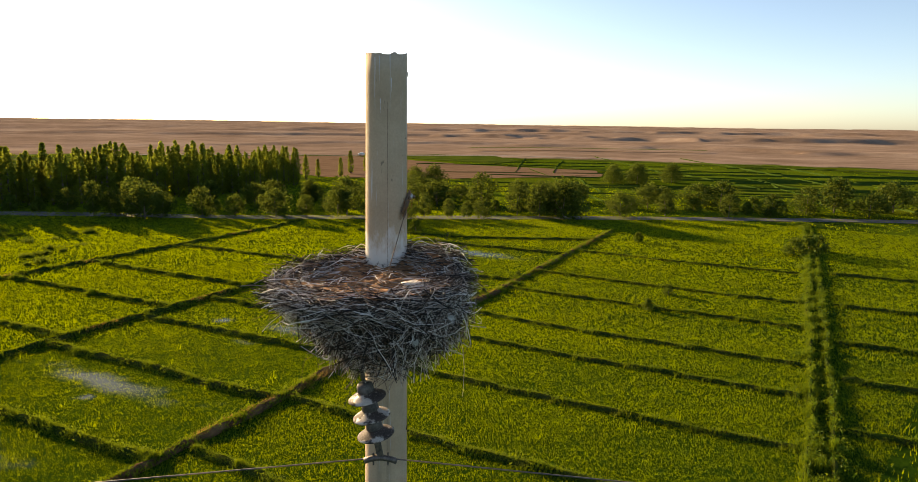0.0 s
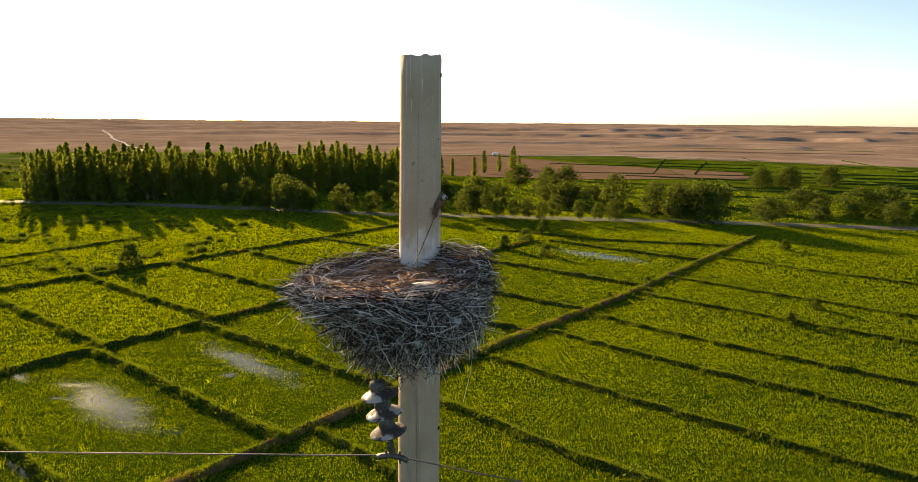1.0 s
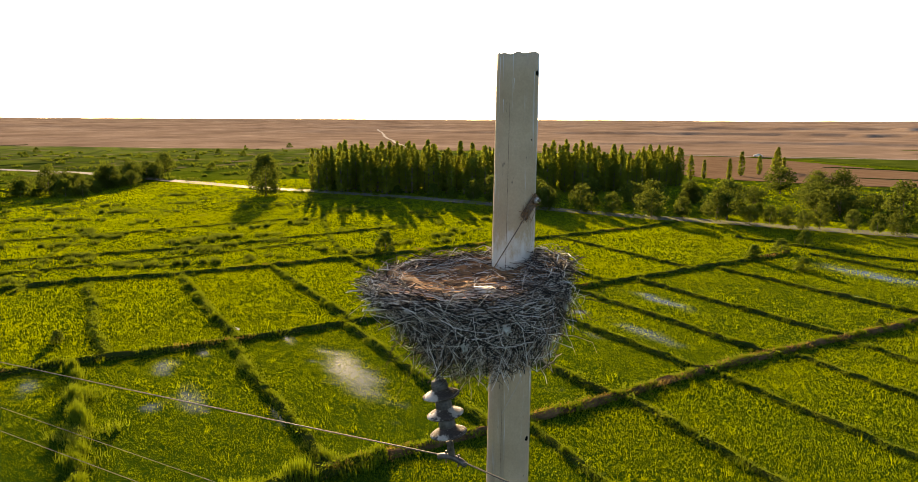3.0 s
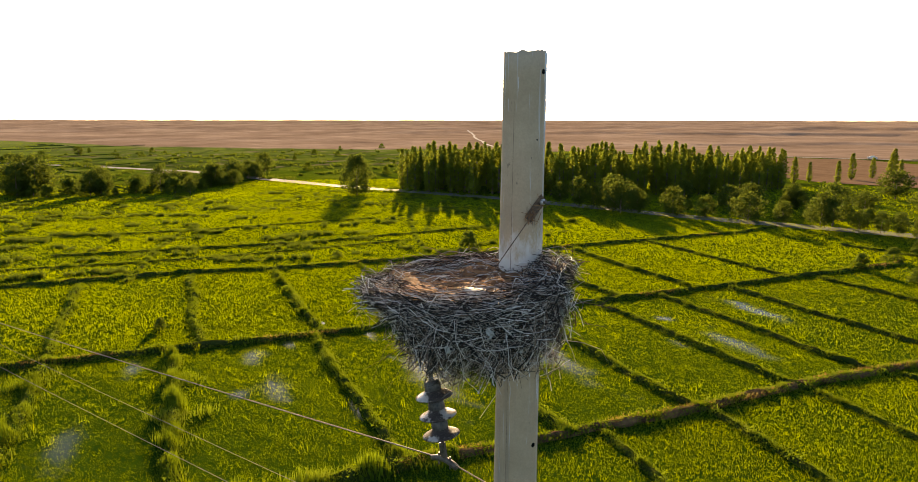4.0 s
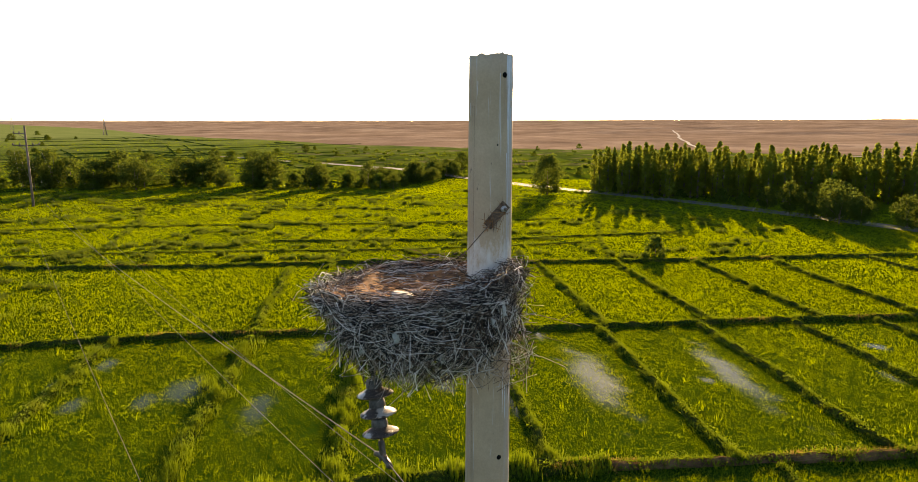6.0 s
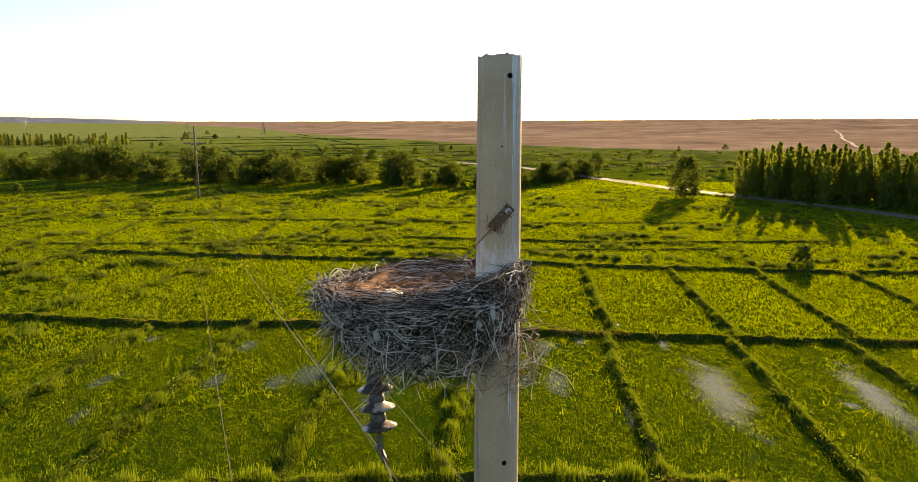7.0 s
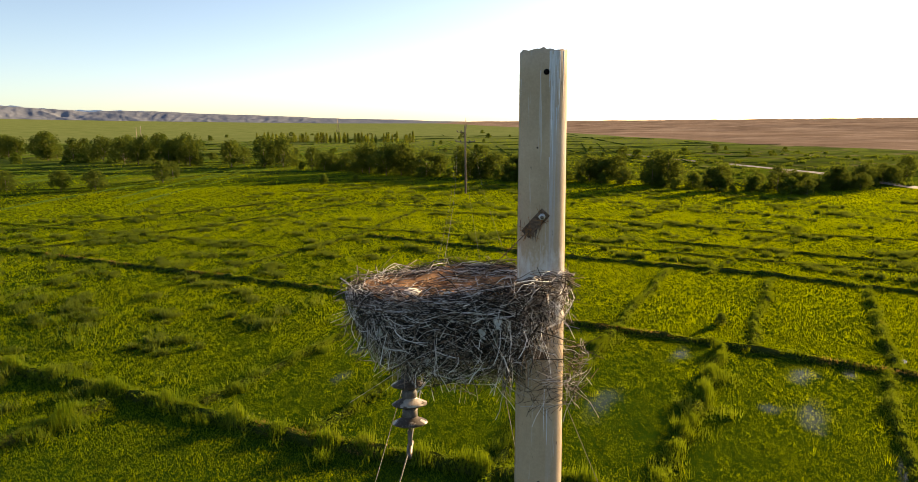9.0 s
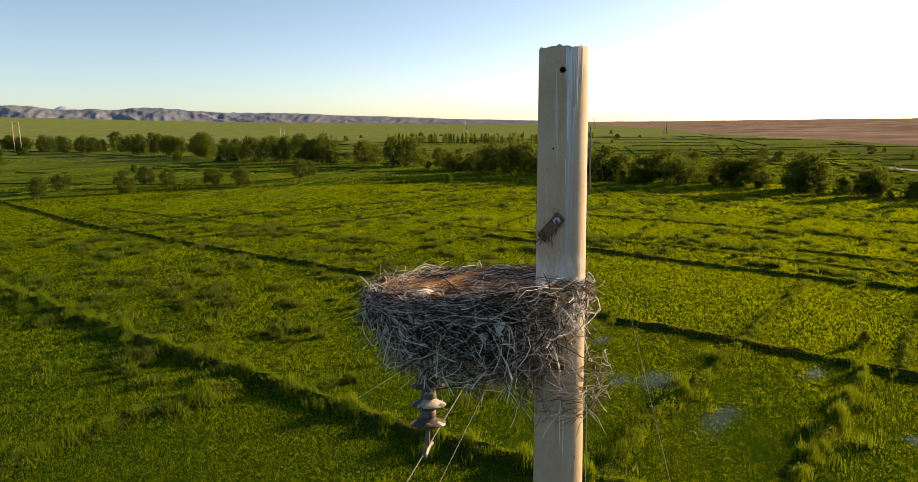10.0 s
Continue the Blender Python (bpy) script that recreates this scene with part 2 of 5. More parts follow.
def porcelain_material():
    """Pale glaze under a crust of dark grime and specks of lichen."""
    m, nt, out = material("porcelain")
    big = noise_of(nt, 7.5, 4.0, 0.65)
    speck = noise_of(nt, 120.0, 3.0, 0.7)
    glaze = ramp(nt, noise_of(nt, 30.0, 4.0), ((0.3, (0.38, 0.32, 0.27)), (0.7, (0.62, 0.56, 0.49))))
    crust = ramp(nt, speck, ((0.3, (0.022, 0.015, 0.012)), (0.62, (0.075, 0.052, 0.04)), (0.72, (0.36, 0.33, 0.29))))
    mask = ramp(nt, big, ((0.42, (0, 0, 0)), (0.50, (1, 1, 1))))
    principled(nt, out, blend(nt, mask, glaze, crust), ramp(nt, big, ((0.42, (0.22, 0.22, 0.22)), (0.5, (0.8, 0.8, 0.8)))), 0.0, 0.5, speck, 0.001)
    return m


PORCELAIN = porcelain_material()


def twig_material():
    m, nt, out = material("twig")
    geo = nt.nodes.new("ShaderNodeNewGeometry")
    info = nt.nodes.new("ShaderNodeObjectInfo")
    add = nt.nodes.new("ShaderNodeMath")
    add.operation = "ADD"
    nt.links.new(geo.outputs["Random Per Island"], add.inputs[0])
    nt.links.new(info.outputs["Random"], add.inputs[1])
    fr = nt.nodes.new("ShaderNodeMath")
    fr.operation = "FRACT"
    nt.links.new(add.outputs[0], fr.inputs[0])
    col = ramp(nt, fr.outputs[0], ((0.0, (0.008, 0.006, 0.005)), (0.40, (0.045, 0.031, 0.023)), (0.56, (0.17, 0.108, 0.072)), (0.70, (0.32, 0.265, 0.225)), (0.86, (0.57, 0.54, 0.51)), (1.0, (0.84, 0.81, 0.79))))
    grain = noise_of(nt, 90.0, 4.0, 0.7)
    col = blend(nt, 0.4, col, ramp(nt, grain, ((0.3, (0.25, 0.25, 0.25)), (0.7, (0.75, 0.75, 0.75)))), "OVERLAY")
    principled(nt, out, col, 0.85, 0.0, 0.3, grain, 0.001)
    return m


TWIG = twig_material()


def water_material():
    m, nt, out = material("paddy_water")
    geo = nt.nodes.new("ShaderNodeNewGeometry")
    rip = noise_of(nt, 5.0, 3.0, 0.5, vector=geo.outputs["Position"])
    principled(nt, out, (0.05, 0.045, 0.03), 0.06, 0.0, 0.5, rip, 0.02, 0.25)
    return m


WATER = water_material()


def flood_material():
    """Wet mud, darkened for shade under rice, with open water where it stands thin."""
    m, nt, out = material("flooded_mud")
    pos = nt.nodes.new("ShaderNodeNewGeometry").outputs["Position"]
    att = nt.nodes.new("ShaderNodeAttribute")
    att.attribute_name = "open"
    rag = noise_of(nt, 4.5, 6.0, 0.75, vector=pos)
    add = nt.nodes.new("ShaderNodeMath")
    add.operation = "MULTIPLY_ADD"
    nt.links.new(rag, add.inputs[0])
    add.inputs[1].default_value = 1.7
    nt.links.new(att.outputs["Fac"], add.inputs[2])
    shift = nt.nodes.new("ShaderNodeMath")
    shift.operation = "SUBTRACT"
    nt.links.new(add.outputs[0], shift.inputs[0])
    shift.inputs[1].default_value = 0.82
    pool = ramp(nt, shift.outputs[0], ((0.30, (0, 0, 0)), (0.62, (0.14, 0.14, 0.14)), (1.0, (0.46, 0.46, 0.46))))
    n2 = noise_of(nt, 0.9, 5.0, 0.7, vector=pos)
    # mud tone taken darker to paint in the shade down between the blades
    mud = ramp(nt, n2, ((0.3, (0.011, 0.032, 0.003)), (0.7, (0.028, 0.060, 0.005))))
    rip = noise_of(nt, 9.0, 4.0, 0.6, vector=pos)
    d = nt.nodes.new("ShaderNodeBsdfDiffuse")
    nt.links.new(mud, d.inputs[0])
    p = node(nt, "ShaderNodeBsdfPrincipled", Roughness=0.07)
    p.inputs["Base Color"].default_value = (0.05, 0.05, 0.035, 1)
    bump = node(nt, "ShaderNodeBump", Strength=0.14, Distance=0.02)
    nt.links.new(rip, bump.inputs["Height"])
    nt.links.new(bump.outputs[0], p.inputs["Normal"])
    mix = nt.nodes.new("ShaderNodeMixShader")
    nt.links.new(pool, mix.inputs[0])
    nt.links.new(d.outputs[0], mix.inputs[1])
    nt.links.new(p.outputs[0], mix.inputs[2])
    nt.links.new(mix.outputs[0], out.inputs[0])
    return m


FLOOD = flood_material()


def ground_material():
    """Wet green fields near, grassland farther off, dry eroded steppe where the land is dry."""
    m, nt, out = material("ground")
    geo = nt.nodes.new("ShaderNodeNewGeometry")
    pos = geo.outputs["Position"]
    att = nt.nodes.new("ShaderNodeAttribute")
    att.attribute_name = "dryness"
    n1 = noise_of(nt, 0.035, 5.0, 0.6, vector=pos)
    n2 = noise_of(nt, 0.9, 5.0, 0.7, vector=pos)
    green = ramp(nt, n1, ((0.25, (0.035, 0.058, 0.004)), (0.5, (0.065, 0.098, 0.006)), (0.75, (0.12, 0.14, 0.012))))
    green = blend(nt, 0.55, green, ramp(nt, n2, ((0.3, (0.22, 0.22, 0.22)), (0.7, (0.75, 0.75, 0.75)))), "OVERLAY")
    cells = []
    for feature, out_name in (("F1", "Color"), ("DISTANCE_TO_EDGE", "Distance")):
        vor = node(nt, "ShaderNodeTexVoronoi", Scale=1.0)
        vor.feature = feature
        mp = node(nt, "ShaderNodeMapping", Scale=(0.016, 0.035, 0.016), Rotation=(0, 0, 0.5))
        nt.links.new(pos, mp.inputs["Vector"])
        nt.links.new(mp.outputs["Vector"], vor.inputs["Vector"])
        cells.append(vor.outputs[out_name])
    plot = ramp(nt, cells[0], ((0.0, (0.28, 0.28, 0.28)), (1.0, (0.72, 0.72, 0.72))))
    green = blend(nt, 0.6, green, plot, "OVERLAY")
    green = blend(nt, ramp(nt, cells[1], ((0.03, (0.75, 0.75, 0.75)), (0.07, (0, 0, 0)))), green, (0.02, 0.035, 0.005))
    band = noise_of(nt, 0.011, 8.0, 0.7, vector=pos, stretch=(1.0, 1.0, 1.0))
    fine = noise_of(nt, 0.05, 6.0, 0.7, vector=pos)
    dry = ramp(nt, band, ((0.34, (0.175, 0.118, 0.082)), (0.5, (0.265, 0.185, 0.132)), (0.66, (0.365, 0.268, 0.195))))
    dry = blend(nt, 0.4, dry, ramp(nt, fine, ((0.3, (0.3, 0.3, 0.3)), (0.7, (0.72, 0.72, 0.72)))), "OVERLAY")
    edge = nt.nodes.new("ShaderNodeMath")
    edge.operation = "MULTIPLY_ADD"
    nt.links.new(fine, edge.inputs[0])
    edge.inputs[1].default_value = 0.6
    nt.links.new(att.outputs["Fac"], edge.inputs[2])
    mask = ramp(nt, edge.outputs[0], ((0.72, (0, 0, 0)), (0.88, (1, 1, 1))))
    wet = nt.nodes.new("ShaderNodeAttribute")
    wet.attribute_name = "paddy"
    # wet mud colour, deepened to hold the shade at the foot of the rice
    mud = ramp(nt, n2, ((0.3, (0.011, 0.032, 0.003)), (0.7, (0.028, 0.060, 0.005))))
    # green fades paler with distance: haze over the plain, put into the colour
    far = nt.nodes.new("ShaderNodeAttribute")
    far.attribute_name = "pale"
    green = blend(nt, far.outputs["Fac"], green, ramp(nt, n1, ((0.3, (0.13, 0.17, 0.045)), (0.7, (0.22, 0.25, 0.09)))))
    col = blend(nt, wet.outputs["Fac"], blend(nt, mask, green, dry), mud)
    principled(nt, out, col, 1.0, 0.0, 0.0, n2, 0.12, 0.8)
    return m


GROUND = ground_material()

# ---------------------------------------------------------------- building helpers


def mesh_object(name, verts, faces, mat, parent=None, label="", smooth=False):
    me = bpy.data.meshes.new(name)
    me.from_pydata([tuple(v) for v in verts], [], [tuple(f) for f in faces])
    me.update()
    if smooth:
        me.shade_smooth()
    me.materials.append(mat)
    ob = new(name, me)
    if parent is not None:
        ob.parent = parent
    if label:
        tagged(ob, label)
    return ob


def part(name, bm, mat, parent=None, label="", smooth=False):
    me = bpy.data.meshes.new(name)
    bm.to_mesh(me)
    bm.free()
    if smooth:
        me.shade_smooth()
    me.materials.append(mat)
    ob = new(name, me)
    if parent is not None:
        ob.parent = parent
    if label:
        tagged(ob, label)
    return ob


def tri_cloud(name, tris, mat, parent=None):
    """A mesh out of an array of loose triangles, n x 3 x 3."""
    n = len(tris)
    me = bpy.data.meshes.new(name)
    me.vertices.add(n * 3)
    me.vertices.foreach_set("co", np.ascontiguousarray(tris, dtype=np.float32).ravel())
    me.loops.add(n * 3)
    me.loops.foreach_set("vertex_index", np.arange(n * 3, dtype=np.int32))
    me.polygons.add(n)
    me.polygons.foreach_set("loop_start", np.arange(0, n * 3, 3, dtype=np.int32))
    me.update(calc_edges=True)
    me.materials.append(mat)
    ob = new(name, me)
    if parent is not None:
        ob.parent = parent
    return ob


def tube_data(points, radius, sides=6, taper=1.0):
    """Vertices and faces of a capped tube along points."""
    pts = [Vector(p) for p in points]
    verts, faces = [], []
    up = Vector((0.31, 0.17, 0.93))
    for i, p in enumerate(pts):
        d = (pts[min(i + 1, len(pts) - 1)] - pts[max(i - 1, 0)]).normalized()
        a = d.cross(up)
        if a.length < 0.1:
            a = d.cross(Vector((1, 0, 0)))
        a.normalize()
        b = d.cross(a)
        r = radius * (1 + (taper - 1) * i / max(1, len(pts) - 1))
        for k in range(sides):
            w = 2 * math.pi * k / sides
            verts.append(p + a * (r * math.cos(w)) + b * (r * math.sin(w)))
    for i in range(len(pts) - 1):
        for k in range(sides):
            k2 = (k + 1) % sides
            faces.append((i * sides + k, i * sides + k2, (i + 1) * sides + k2, (i + 1) * sides + k))
    faces.append(tuple(range(sides - 1, -1, -1)))
    faces.append(tuple(range((len(pts) - 1) * sides, len(pts) * sides)))
    return verts, faces


def tube(name, points, radius, mat, parent=None, sides=8, taper=1.0, label=""):
    v, f = tube_data(points, radius, sides, taper)
    return mesh_object(name, v, f, mat, parent, label, smooth=sides > 6)


def lathe(name, profile, mat, parent=None, axis=None, sides=28, label="", wobble=0.0):
    """A turned body: profile of (radius, z); axis: a pose for it."""
    verts, faces = [], []
    for r, z in profile:
        for k in range(sides):
            w = 2 * math.pi * k / sides
            rr = r * (1 + wobble * noise.noise((math.cos(w) * 2, math.sin(w) * 2, z * 3)))
            verts.append(Vector((rr * math.cos(w), rr * math.sin(w), z)))
    for i in range(len(profile) - 1):
        for k in range(sides):
            k2 = (k + 1) % sides
            faces.append((i * sides + k, i * sides + k2, (i + 1) * sides + k2, (i + 1) * sides + k))
    faces.append(tuple(range(sides - 1, -1, -1)))
    faces.append(tuple(range((len(profile) - 1) * sides, len(profile) * sides)))
    if axis is not None:
        verts = [axis @ v for v in verts]
    return mesh_object(name, verts, faces, mat, parent, label, smooth=True)


def box(name, size, m, mat, parent=None, bevel=0.004, label=""):
    bm = bmesh.new()
    bmesh.ops.create_cube(bm, size=1.0, matrix=m @ Matrix.Diagonal((*size, 1)))
    if bevel:
        bmesh.ops.bevel(bm, geom=bm.edges[:], offset=bevel, segments=2, affect="EDGES")
    return part(name, bm, mat, parent, label)


def empty(name, m=None):
    ob = new(name)
    if m is not None:
        ob.matrix_world = m
    return ob


# ---------------------------------------------------------------- ground
DRY_AZ = (-180, -150, -125, -118, -111, -106, -96, -85, -76, -68, -63, -51, -40, -32, -20, -7, 7, 30, 60, 180)
DRY_R = (9000, 9000, 5200, 2500, 1000, 730, 490, 420, 390, 395, 374, 363, 352, 350, 345, 340, 352, 420, 9000, 9000)


def hills(x, y, r, az):
    """Height of the land: flat fields, then gullied steppe that rises slowly to eye level."""
    edge = float(np.interp(az, DRY_AZ, DRY_R))
    if r < 260:
        return 0.0
    d = max(0.0, r - edge - 60)
    near = max(0.0, min(1.0, (2000 - edge) / 1000))
    rise = (5.0 + 9.0 * (1 - near)) * min(1.0, d / 3800) if edge < 5000 else 0.0
    if near > 0 and d > 0:
        calm = float(np.interp(az, (-125, -60, -38, -24), (0.25, 0.25, 0.65, 1.0)))
        rise += 9.0 * near * max(0.0, 1 - calm) * min(1.0, d / 3000)
        for d0, h, wide in ((70, 2.0, 20), (330, 4.0, 28), (640, 4.4, 34)):      # scalloped scarps
            front = d0 + 120 * noise.noise((x * 0.0032, y * 0.0032, d0)) + 110 * abs(noise.noise((x * 0.010, y * 0.010, d0 + 4))) + 22 * noise.noise((x * 0.03, y * 0.03, d0))
            s = max(0.0, min(1.0, (d - front) / wide))
            rise += near * calm * h * s * s * (3 - 2 * s)
    rise += float(np.interp(az, (-180, -166, -150, -131, -118, -110), (80, 80, 46, 17, 8, 0))) * max(0.0, (r - 700) / 3300) ** 1.25
    k = min(1.0, d / 500)
    gul = noise.fractal((x * 0.0016, y * 0.0016, 3.1), 0.9, 2.1, 5)
    ridg = abs(noise.noise((x * 0.0045, y * 0.0045, 7.7)))
    cut = abs(noise.noise((x * 0.016 + 0.8 * gul, y * 0.016, 1.7)))
    return rise + k * (5.0 * gul + 9.0 * (0.3 - ridg)) * min(1.0, 0.22 + d / 1900) + k * 3.0 * (0.25 - cut) * max(0.0, 1 - d / 1500)


def haze_paleness(x, y):
    """Share of the paler green that paints haze over the far plain."""
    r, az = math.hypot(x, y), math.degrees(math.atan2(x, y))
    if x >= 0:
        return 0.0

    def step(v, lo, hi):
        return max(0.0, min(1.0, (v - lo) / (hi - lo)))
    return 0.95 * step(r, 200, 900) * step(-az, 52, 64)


def scrubby(r, az):
    """Share of bare dusty ground in the scrub beyond the road."""
    def step(v, lo, hi):
        return max(0.0, min(1.0, (v - lo) / (hi - lo)))
    return 0.40 * step(r, 185, 230) * step(-az, 52, 62) * step(az, -114, -100)


def build_ground():
    radii = [0.0] + [4.0 * i for i in range(1, 40)]
    r = 160.0
    while r < 4850:
        radii.append(r)
        r *= 1.009 if 330 < r < 1350 else 1.021
    radii.append(4850)
    angs = list(np.arange(-190, -118, 0.8)) + list(np.arange(-118, 20, 0.3)) + list(np.arange(20, 170, 3.0))
    na = len(angs)
    verts, dry = [(0.0, 0.0, 0.0)], [0.0]
    for r in radii[1:]:
        for a in angs:
            x, y = r * math.sin(radians(a)), r * math.cos(radians(a))
            verts.append((x, y, hills(x, y, r, ((a + 180) % 360) - 180)))
            edge = float(np.interp(((a + 180) % 360) - 180, DRY_AZ, DRY_R))
            w = 40 + 0.12 * edge
            dry.append(max(scrubby(r, ((a + 180) % 360) - 180), min(1.0, 0.5 + (r - edge) / w)))
    faces = [(0, 1 + (k + 1) % na, 1 + k) for k in range(na)]
    for i in range(len(radii) - 2):
        b, c = 1 + i * na, 1 + (i + 1) * na
        for k in range(na):
            k2 = (k + 1) % na
            faces.append((b + k, b + k2, c + k2, c + k))
    ob = mesh_object("ground", verts, faces, GROUND, smooth=True)
    ob.data.flip_normals()
    at = ob.data.attributes.new("dryness", "FLOAT", "POINT")
    at.data.foreach_set("value", np.array(dry, dtype=np.float32))
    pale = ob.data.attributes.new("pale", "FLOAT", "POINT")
    pale.data.foreach_set("value", np.array([haze_paleness(v[0], v[1]) for v in verts], dtype=np.float32))
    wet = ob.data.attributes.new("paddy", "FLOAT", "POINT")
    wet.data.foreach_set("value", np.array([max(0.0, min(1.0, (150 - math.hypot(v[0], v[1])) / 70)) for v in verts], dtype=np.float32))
    tagged(ob, "flat green paddy land running out into dry brown steppe", "ground", kind="structure")


build_ground()


def strip(name, line, width, z, mat, label, category, wobble=0.0, step=6.0):
    """A flat band along a line of ground points."""
    pts = []
    for (x0, y0), (x1, y1) in zip(line, line[1:]):
        n = max(1, int(math.hypot(x1 - x0, y1 - y0) / step))
        pts += [Vector((x0 + (x1 - x0) * i / n, y0 + (y1 - y0) * i / n)) for i in range(n)]
    pts.append(Vector(line[-1]))
    verts, faces = [], []
    for i, p in enumerate(pts):
        d = (pts[min(i + 1, len(pts) - 1)] - pts[max(0, i - 1)]).normalized()
        nrm = Vector((-d.y, d.x))
        for s in (-1, 1):
            w = width / 2 * (1 + wobble * noise.noise((p.x * 0.15, p.y * 0.15, s)))
            q = p + nrm * (s * w)
            verts.append((q.x, q.y, z))
    for i in range(len(pts) - 1):
        faces.append((2 * i, 2 * i + 1, 2 * i + 3, 2 * i + 2))
    ob = mesh_object(name, verts, faces, mat)
    ob.data.flip_normals()
    return tagged(ob, label, category, kind="structure")


ROAD = [(-330, -95), (-266, -33), (-235, -5), (-198, 15), (-167, 32), (-127, 60), (-86, 81), (-52, 103), (-34, 115), (5, 137), (60, 165), (160, 215)]
strip("road", ROAD, 4.6, 0.06, ASPHALT, "narrow grey asphalt road between the fields and the trees", "road", 0.25)
DRY_FIELD = [(-247, 236), (-206, 272), (-168, 262), (-123, 246), (-70, 246), (-59, 217), (-80, 197), (-97, 178), (-130, 160), (-168, 166), (-215, 205)]


def inside(poly, x, y):
    """True for the points within a ground polygon."""
    hit = np.zeros(len(x), bool)
    for (x0, y0), (x1, y1) in zip(poly, poly[1:] + poly[:1]):
        cross = ((y0 > y) != (y1 > y)) & (x < (x1 - x0) * (y - y0) / (y1 - y0 + 1e-9) + x0)
        hit ^= cross
    return hit


def field(name, poly, z, mat, label):
    """A level field with uneven edges."""
    pts = []
    for (x0, y0), (x1, y1) in zip(poly, poly[1:] + poly[:1]):
        n = max(1, int(math.hypot(x1 - x0, y1 - y0) / 5))
        pts += [(x0 + (x1 - x0) * i / n, y0 + (y1 - y0) * i / n) for i in range(n)]
    verts = [(x + 2.2 * noise.noise((x * 0.2, y * 0.2, 1.0)), y + 2.2 * noise.noise((x * 0.2, y * 0.2, 6.0)), z) for x, y in pts]
    ob = mesh_object(name, verts, [tuple(range(len(verts)))], mat)
    if ob.data.polygons[0].normal.z < 0:
        ob.data.flip_normals()
    tagged(ob, label, "field", kind="structure")


field("dry_field", DRY_FIELD, 0.10, PLOUGHED, "tan ploughed field beyond the roadside trees")
field("crop_field", [(-199, 297), (-182, 320), (-150, 326), (-122, 292), (-120, 264), (-166, 271)], 0.14, CROP, "narrow green crop field at the edge of the steppe")
strip("crop_field", [(-195, 384), (-161, 428), (-120, 446), (-60, 470)], 9.0, 2.0, CROP, "narrow green crop field at the edge of the steppe", 0.6)
strip("crop_field", [(-118, 256), (-91, 254), (-66, 246)], 3.5, 0.16, CROP, "narrow green crop field at the edge of the steppe", 0.4)
strip("crop_field", [(-100, 318), (-53, 324), (-24, 318), (60, 322)], 9.0, 0.14, CROP, "narrow green crop field at the edge of the steppe", 0.5)
strip("field_road", [(-290, 205), (-250, 247), (-207, 280), (-192, 296), (-150, 336), (-90, 345)], 5.0, 0.16, GRAVEL, "grey unpaved road beyond the ploughed field", "road", 0.3)


def dirt_track(line):
    verts, faces = [], []
    pts = [(x0 + (x1 - x0) * i / 20, y0 + (y1 - y0) * i / 20) for (x0, y0), (x1, y1) in zip(line, line[1:]) for i in range(20)]
    for x, y in pts:
        r = math.hypot(x, y)
        wob = 1.2 * noise.noise((x * 0.02, y * 0.02, 2.0))
        for s in (-1.1, 1.1):
            px, py = x - y / r * (s + wob), y + x / r * (s + wob)
            verts.append((px, py, hills(px, py, math.hypot(px, py), math.degrees(math.atan2(px, py))) + 0.5))
    for i in range(len(pts) - 1):
        faces.append((2 * i, 2 * i + 1, 2 * i + 3, 2 * i + 2))
    ob = mesh_object("dirt_track", verts, faces, TRACK_DUST)
    if ob.data.polygons[0].normal.z < 0:
        ob.data.flip_normals()
    tagged(ob, "pale dusty track climbing over the dry steppe", "track", kind="structure")


dirt_track([(-335, 155), (-383, 174), (-430, 189), (-494, 212), (-570, 239), (-690, 288), (-820, 335)])

# ---------------------------------------------------------------- bunds between the paddies
BUNDS = []      # (points, width, height, weediness)
EARTHY = (0.31,)     # weediness of the trodden earth bund


def bund_line(pts, width=0.8, height=0.38, weed=0.5):
    BUNDS.append((pts, width, height, weed))


bund_line([(-16.5, -84), (-17.6, -62), (-18.6, -47), (-20.0, -32), (-20.6, -22), (-22.3, -12), (-24.2, -2), (-24.9, 9)], 1.15, 0.42, 1.0)
bund_line([(-24.9, 8.6), (-24.8, 26), (-25.3, 36), (-24.4, 55), (-24.7, 78), (-25, 102)], 0.85, 0.30, 0.31)
bund_line([(-44, -185), (-41.5, -125), (-44, -75), (-46.5, -45), (-45.6, -32), (-47.3, -20), (-47.3, -5), (-46.8, 8), (-47.3, 25), (-47.4, 42), (-48, 60), (-48.5, 76)], 0.85, 0.36, 0.35)
bund_line([(-75, -60), (-73.5, -26), (-74.3, -5), (-72.5, 8), (-72, 32), (-72.5, 50), (-73, 75), (-75, 84)], 1.0, 0.34, 0.5)
for yy, weed in ((-32.0, 0.9), (-23.3, 0.8), (-12.8, 0.9), (-4.6, 1.0), (5.8, 0.6), (15.3, 0.5), (24.0, 0.3), (32.3, 0.3), (39.6, 0.2), (48.2, 0.2), (60.6, 0.2), (78.0, 0.2)):
    slope = 0.5 if yy > 0 else 0.3
    bund_line([(-46.6, yy - slope * 0.8), (-36, yy), (-26, yy + slope), (-24.6, yy + slope * 1.4)] if yy > -10 else [(-46, yy - 0.3), (-34, yy), (-21, yy + 0.9)], 0.7, 0.32, weed)
